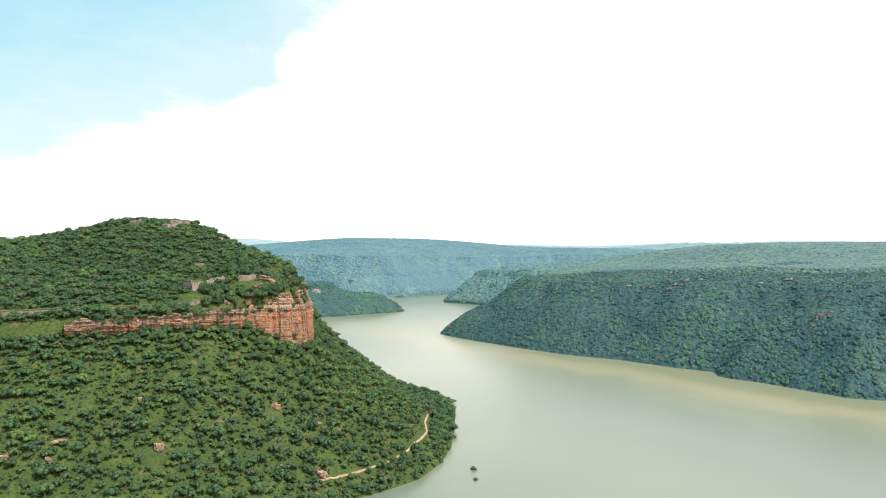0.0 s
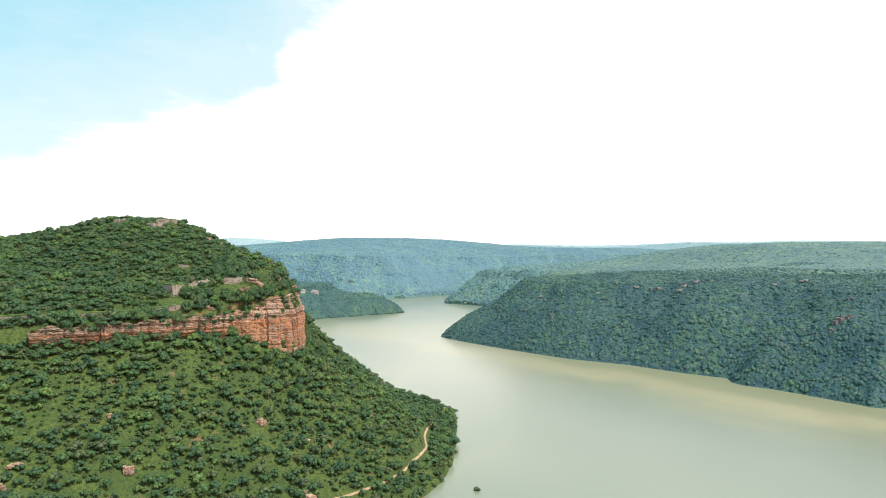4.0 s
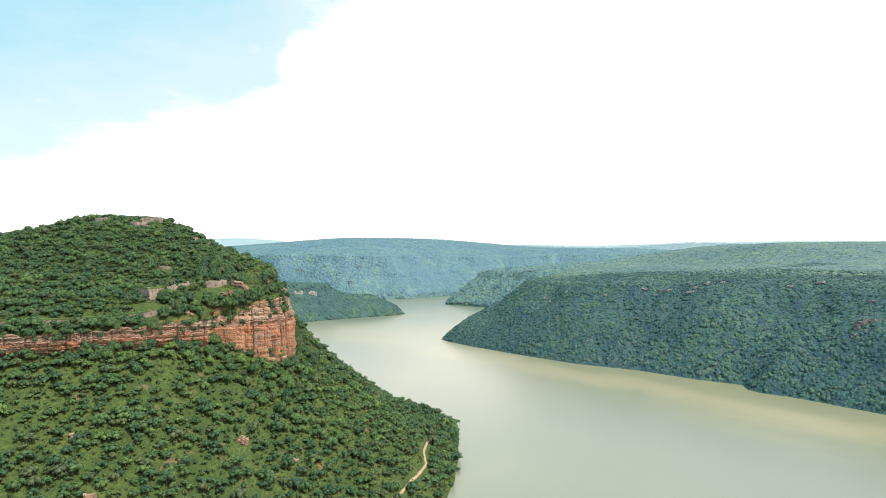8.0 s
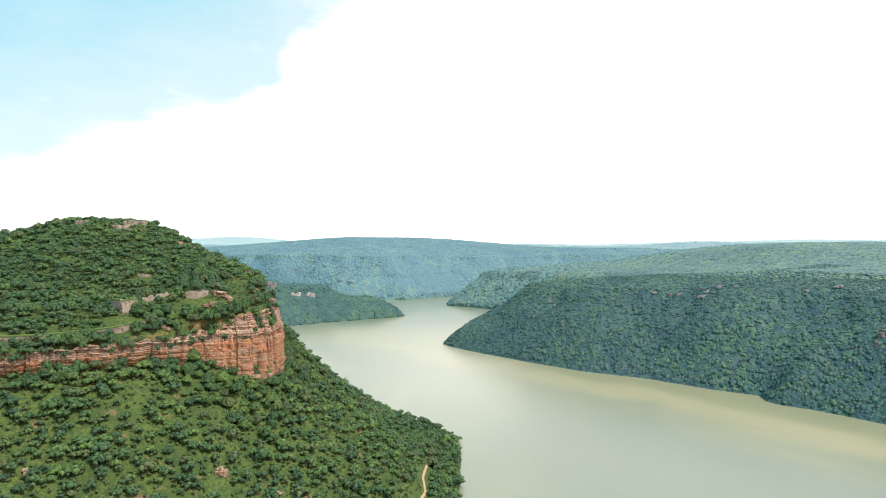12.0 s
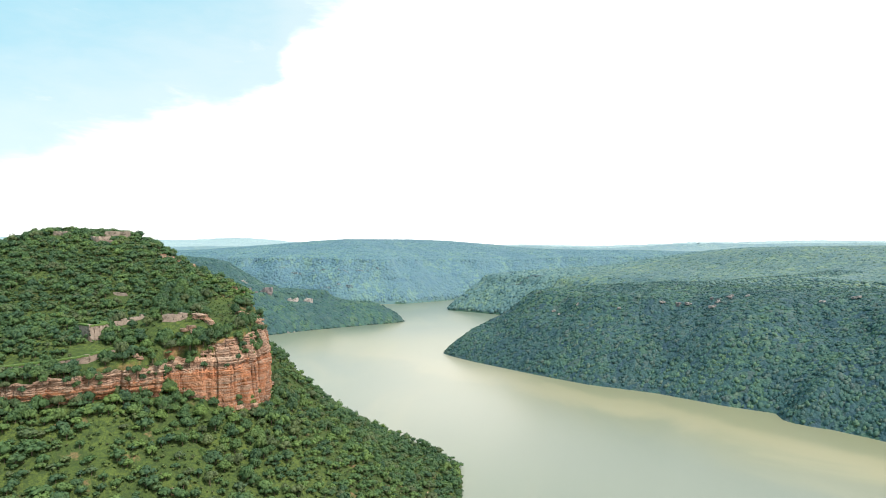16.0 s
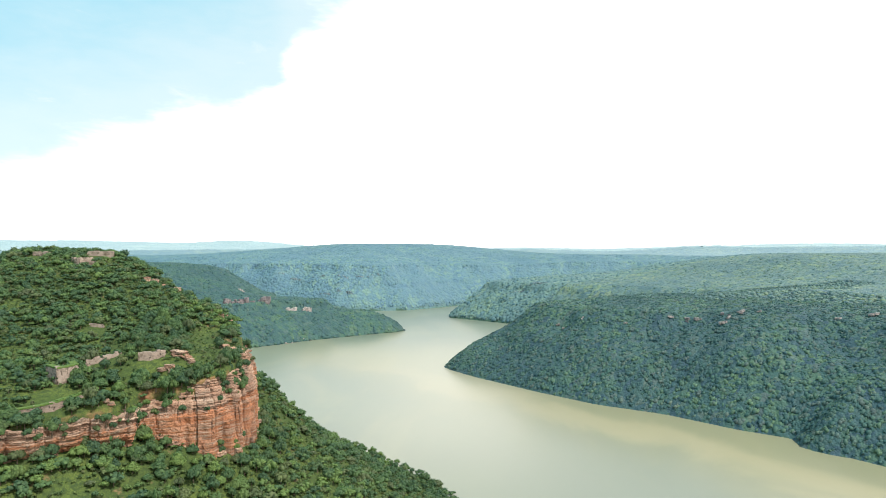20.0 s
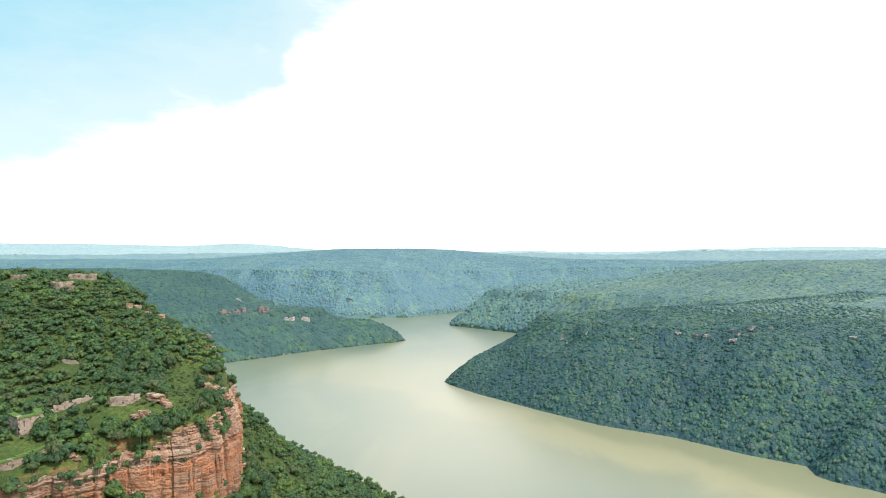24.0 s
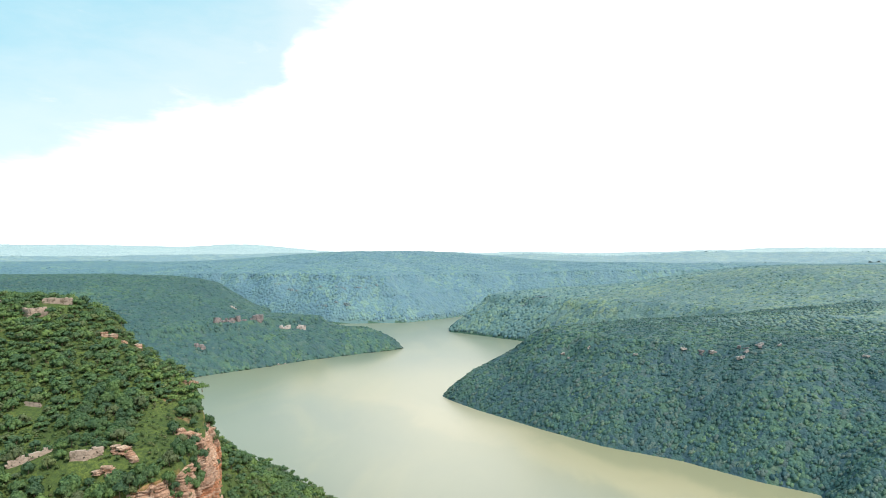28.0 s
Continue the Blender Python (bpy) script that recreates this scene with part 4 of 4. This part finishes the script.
# ---------------------------------------------------------------- track
def build_track():
    run = Line(TRACK)
    verts, rows = [], 0
    for s in np.arange(0, run.length, 1.5):
        x, y = run.at(s)
        tx, ty = run.along(s, 2.0)
        half = 0.5 + 0.2 * noise.noise((s * 0.2, 0, 0))
        for u in (-1, -0.5, 0, 0.5, 1):
            px, py = x + ty * u * half, y - tx * u * half
            verts.append((px, py, ground_at(px, py) + 0.35 - 0.25 * abs(u) ** 2))
        rows += 1
    return tagged(mesh_object("dirt_track", verts, grid_faces(5, rows), [dirt], shade=True), "pale orange dirt track above the shore", "track", kind="structure")


build_track()


# ---------------------------------------------------------------- trees that stand out singly
def limb(verts, faces, foot, tip, a, b, sides=6):
    at = len(verts)
    for p, r in ((foot, a), (tip, b)):
        for k in range(sides):
            verts.append((p[0] + r * math.cos(k * 2 * math.pi / sides), p[1] + r * math.sin(k * 2 * math.pi / sides), p[2]))
    for k in range(sides):
        q = (k + 1) % sides
        faces.append((at + k, at + q, at + sides + q, at + sides + k))


def tree_model(name, seed, radius, tall, clumps, sprigs, label):
    gen = np.random.default_rng(seed)
    ob = thing(name, (0, 0, 0), label, "tree", "trees near the cliff")
    verts, faces = [], []
    fork = (0.1, 0.05, tall * 0.34)
    limb(verts, faces, (0, 0, -1.0), fork, 0.22, 0.15)
    for k in range(5):
        a = k * 1.26 + gen.uniform(-0.3, 0.3)
        limb(verts, faces, fork, (radius * 0.6 * math.cos(a), radius * 0.6 * math.sin(a), tall * gen.uniform(0.55, 0.8)), 0.11, 0.03)
    mesh_object("trunk", verts, faces, [bark], ob)
    v, f = crown_shape(gen, clumps + 2, int(sprigs * 1.1), 1.0, 0.125, 0.35)
    v = v * (radius, radius, tall / 1.15)
    mesh_object("crown", v, f, [leaf_near], ob, shade=True)
    return ob


models = [tree_model("tree", 40 + k, r, h, c, p, lab) for k, (r, h, c, p, lab) in enumerate((
    (3.0, 5.6, 4, 330, "round-crowned green scrub tree with many leaf clumps"), (2.4, 4.6, 3, 260, "small bushy green tree on the slope"),
    (3.6, 5.2, 5, 380, "broad spreading green tree with a flat crown"), (2.7, 6.2, 4, 300, "tall slender green tree with a ragged crown"),
    (2.0, 3.2, 3, 220, "low dense green shrub"), (3.2, 4.8, 6, 340, "spreading tree with loose uneven foliage")))]
places = sown(rng, -340, 12, 165, 650, 3.15, near_keep)
single = (places[:, 0] > -128) & (places[:, 0] < -64) & (places[:, 1] > 318) & (places[:, 1] < 400)
brow, extra = Line(CLIFF[1:15]), []
for s in np.arange(0, brow.length, 1.9):
    tx, ty = brow.along(s)
    for inner, outer, most in ((-3.2, -1.2, 0.7), (2.6, 5.0, 0.8), (4.0, 7.5, 0.8), (-7.0, -4.6, 0.75)):
        if rand.random() < (most * (1.25 if s < brow.length * 0.62 else 0.4)):
            d = rand.uniform(inner, outer)
            x, y = brow.at(s)
            x, y = x - ty * d, y + tx * d
            if not in_open(x, y) and clear_of(x, y, TERRACE, 2.0):
                extra.append((x, y, ground_at(x, y)))
for k in range(46):
    x, y = rand.uniform(-108, -90), rand.uniform(341, 352)
    if inside(np.array(x), np.array(y), CLIFF + [(-600, 700)]) and not in_open(x, y):
        extra.append((x, y, ground_at(x, y)))
for at in RECESS:
    for k in range(6):
        x, y, z = cliff.point(min(at + rand.uniform(-2.6, 2.6), cliff.face.length), 66.0, rand.uniform(0.5, 3.5))
        extra.append((x, y, ground_at(x, y)))
extra = np.array(extra)
held = (extra[:, 0] > -140) & (rng.uniform(0, 1, len(extra)) < 0.6)
inner_trees = rng.permutation(places[single])
spare = max(0, 295 - int(held.sum()))
spots = np.concatenate([extra[held], inner_trees[:spare]])
rest = np.concatenate([places[~single], extra[~held], inner_trees[spare:]])
for k, (x, y, z) in enumerate(spots):
    size = rand.uniform(0.58, 1.0)
    model = models[rand.randrange(6)]
    m = Matrix.LocRotScale((x, y, z - 0.1), Euler((0, 0, rand.uniform(0, 6.28))), (size, size, size * rand.uniform(0.85, 1.15)))
    if k < 6:
        models[k].matrix_basis = m
    else:
        ob = copy_thing(model, m)
        ob.matrix_basis = m

# bushes in the gullies of the tower
for at in cliff.gullies:
    for k in range(5):
        x, y, z = cliff.point(at + rand.uniform(-2, 2), 74.0 + 1.3 * k, -0.3)
        size = rand.uniform(0.6, 1.0)
        m = Matrix.LocRotScale((x, y, z - 1.0), Euler((0, 0, rand.uniform(0, 6.28))), (size, size, size))
        ob = copy_thing(models[rand.choice((1, 4))], m)
        ob.matrix_basis = m
        ob.name = "bush"
        tagged(ob, "dense green bush in a gully of the cliff", "bush", "bushes in the cliff gullies")

# shrubs rooted in cracks and on ledges of the cliff
for k in range(120):
    s = rand.uniform(0.12, 1.0) * cliff.face.length
    foot, top, low_part = cliff.limits(s)[4:]
    z = foot + (top - foot) * rand.choice((0.0, 0.1, 0.62, 0.72, 0.8, 0.9, 0.96, 1.0))
    x, y, z = cliff.point(s, z, 0.0)
    size = rand.uniform(0.4, 0.95)
    m = Matrix.LocRotScale((x, y, z - 0.6), Euler((0, 0, rand.uniform(0, 6.28))), (size, size, size))
    ob = copy_thing(models[rand.choice((1, 4))], m)
    ob.matrix_basis = m
    ob.name = "shrub"
    tagged(ob, "green shrub rooted in a ledge of the cliff", "shrub", "shrubs on the cliff")

# two flooded bushes in the water off the point
for x, y, size in ((14, 309, 0.85), (14.5, 295, 0.7)):
    m = Matrix.LocRotScale((x, y, -1.2), Euler((0, 0, x + y)), (size * 1.2, size, size))
    ob = copy_thing(models[4], m)
    ob.matrix_basis = m
    ob.name = "flooded_bush"
    tagged(ob, "half-flooded green bush standing in the river", "bush", "bushes in the water")

# ---------------------------------------------------------------- woods by stretch
wood("hill_wood", "dense green scrub trees covering the near hill", rest, rng.uniform(1.1, 2.4, len(rest)) + 1.0 * (rng.uniform(0, 1, len(rest)) < 0.2), near_shapes, leaf_near, rng, True, shade=True)
low = sown(rng, -270, 8, 180, 470, 2.35, lambda x, y, z, s: (z > 0.3) & (s < 1.5) & (fbm(x, y, 9, 51) > -0.42) & ((line_distance(x, y, CLIFF)[0] > 2.5) | (x < -160)) & ~in_open(x, y) & (x > -0.72 * y - 6) & clear_of(x, y, TRACK, 2.0)
           & clear_of(x, y, TERRACE, 1.8))
wood("hill_scrub", "low bright green bushes between the trees", low, rng.uniform(0.5, 1.35, len(low)), scrub_caps, leaf_scrub, rng, shade=True)
canopy("bank_wood", "dense woods on the opposite bank, tinted blue-green for haze", np.arange(-8, 620, 2.3), np.arange(380, 1064, 2.3), 4.6, 1.7,
       lambda x, y, z: (z > -1.7) & (x > -9) & (y + 1.2 * x > 795) & (x < 0.70 * y + 20) & (y > 450 - 0.2 * x) & (line_distance(x, y, RIGHT)[0] < 260 + 30 * fbm(x, y, 46, 71)) & ((y < 990) | (x < 150)), leaf_bank_hazy, 3)
canopy("plateau_wood", "open green woods on the plateau, coloured as lit through haze", np.arange(0, 1200, 2.4), np.arange(600, 1500, 2.4), 6.5, 3.0,
       lambda x, y, z: (z > 0.5) & inside(x, y, RIGHT) & (x < 0.72 * y) & (y < 1255 + 0.3 * x) & ((line_distance(x, y, RIGHT)[0] >= 256 + 30 * fbm(x, y, 46, 71)) | (y > 1058) | ((y > 986) & (x > 146))), leaf_plateau_lit, 5)
canopy("point_wood", "woods on the next point of the bank, paled blue-green for haze", np.arange(0, 1500, 3.2), np.arange(1150, 2300, 3.2), 7.5, 3.4,
       lambda x, y, z: (z > -1.2) & inside(x, y, RIGHT) & (x < 0.70 * y) & (y >= 1250 + 0.3 * x), leaf_point_hazy, 7)
canopy("headland_wood", "haze-tinted blue-green woods on the headland beyond the bay", np.arange(-860, -60, 2.8), np.arange(690, 1500, 2.8), 5.4, 2.4,
       lambda x, y, z: (z > -1.7) & (x > -0.62 * y - 40) & (inside(x, y, LEFT) | (z < 1)), leaf_mid_hazy, 9)
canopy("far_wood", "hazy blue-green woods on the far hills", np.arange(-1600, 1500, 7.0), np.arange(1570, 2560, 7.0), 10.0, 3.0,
       lambda x, y, z: (z > -1.2) & inside(x, y, FAR) & (abs(x) < 0.68 * y), leaf_far_hazy, 11)
canopy("horizon_wood", "pale haze-coloured woods on the horizon", np.arange(-3300, 3300, 15.0), np.arange(1600, 4700, 15.0), 34, 6.0,
       lambda x, y, z: (z > 5) & (abs(x) < 0.72 * y) & ((y > 2550) | ((abs(x) > 950) & ~inside(x, y, FAR) & ~((x > 0) & (y < 2300)))) & (np.hypot(x, y) > 3480) & (np.hypot(x, y) < 4800), leaf_horizon_hazy, 13)
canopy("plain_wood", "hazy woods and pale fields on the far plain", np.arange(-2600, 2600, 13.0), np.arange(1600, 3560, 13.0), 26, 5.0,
       lambda x, y, z: (z > 5) & (abs(x) < 0.72 * y) & ((y > 2550) | ((abs(x) > 950) & ~inside(x, y, FAR) & ~((x > 0) & (y < 2300)))) & (np.hypot(x, y) < 3500), leaf_plain_hazy, 15)

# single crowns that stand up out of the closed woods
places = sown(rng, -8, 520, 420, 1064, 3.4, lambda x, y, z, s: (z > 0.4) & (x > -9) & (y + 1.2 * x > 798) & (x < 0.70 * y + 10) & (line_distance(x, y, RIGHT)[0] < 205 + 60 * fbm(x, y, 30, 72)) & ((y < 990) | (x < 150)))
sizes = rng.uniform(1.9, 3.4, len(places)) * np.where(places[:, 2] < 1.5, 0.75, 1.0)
wood("bank_trees", "round-crowned haze-tinted trees of the opposite bank", places + (0, 0, 1.1), sizes, cap_shapes, tree_bank_hazy, rng, shade=True, follow=0.7)
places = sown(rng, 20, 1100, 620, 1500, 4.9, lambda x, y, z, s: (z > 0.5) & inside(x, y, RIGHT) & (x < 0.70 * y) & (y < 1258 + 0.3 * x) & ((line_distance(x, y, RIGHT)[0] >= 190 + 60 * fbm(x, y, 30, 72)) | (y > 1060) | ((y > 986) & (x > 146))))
wood("plateau_trees", "scattered green trees on the plateau, coloured as lit through haze", places + (0, 0, 1.6), rng.uniform(1.8, 3.1, len(places)), low_caps, tree_plateau_lit, rng, shade=True, follow=0.75)
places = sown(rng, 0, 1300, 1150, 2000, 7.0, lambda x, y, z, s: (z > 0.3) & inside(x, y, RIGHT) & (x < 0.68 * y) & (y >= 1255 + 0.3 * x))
wood("point_trees", "trees on the next point of the bank, paled blue-green for haze", places + (0, 0, 2.1), rng.uniform(2.6, 4.4, len(places)), low_caps, tree_point_hazy, rng, shade=True, follow=0.75)
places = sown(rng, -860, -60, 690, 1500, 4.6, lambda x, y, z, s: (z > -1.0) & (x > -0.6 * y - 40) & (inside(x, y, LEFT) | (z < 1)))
wood("headland_trees", "haze-tinted blue-green trees of the headland", places + (0, 0, 1.5), rng.uniform(1.8, 3.2, len(places)), low_caps, tree_mid_hazy, rng, shade=True, follow=0.75)
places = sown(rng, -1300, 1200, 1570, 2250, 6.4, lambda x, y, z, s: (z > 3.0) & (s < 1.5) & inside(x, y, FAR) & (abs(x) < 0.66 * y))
wood("far_trees", "haze-tinted blue-green trees on the far hill", places + (0, 0, 1.6), rng.uniform(2.2, 3.8, len(places)), tuft_shapes, tree_far_hazy, rng, shade=True, follow=0.9)
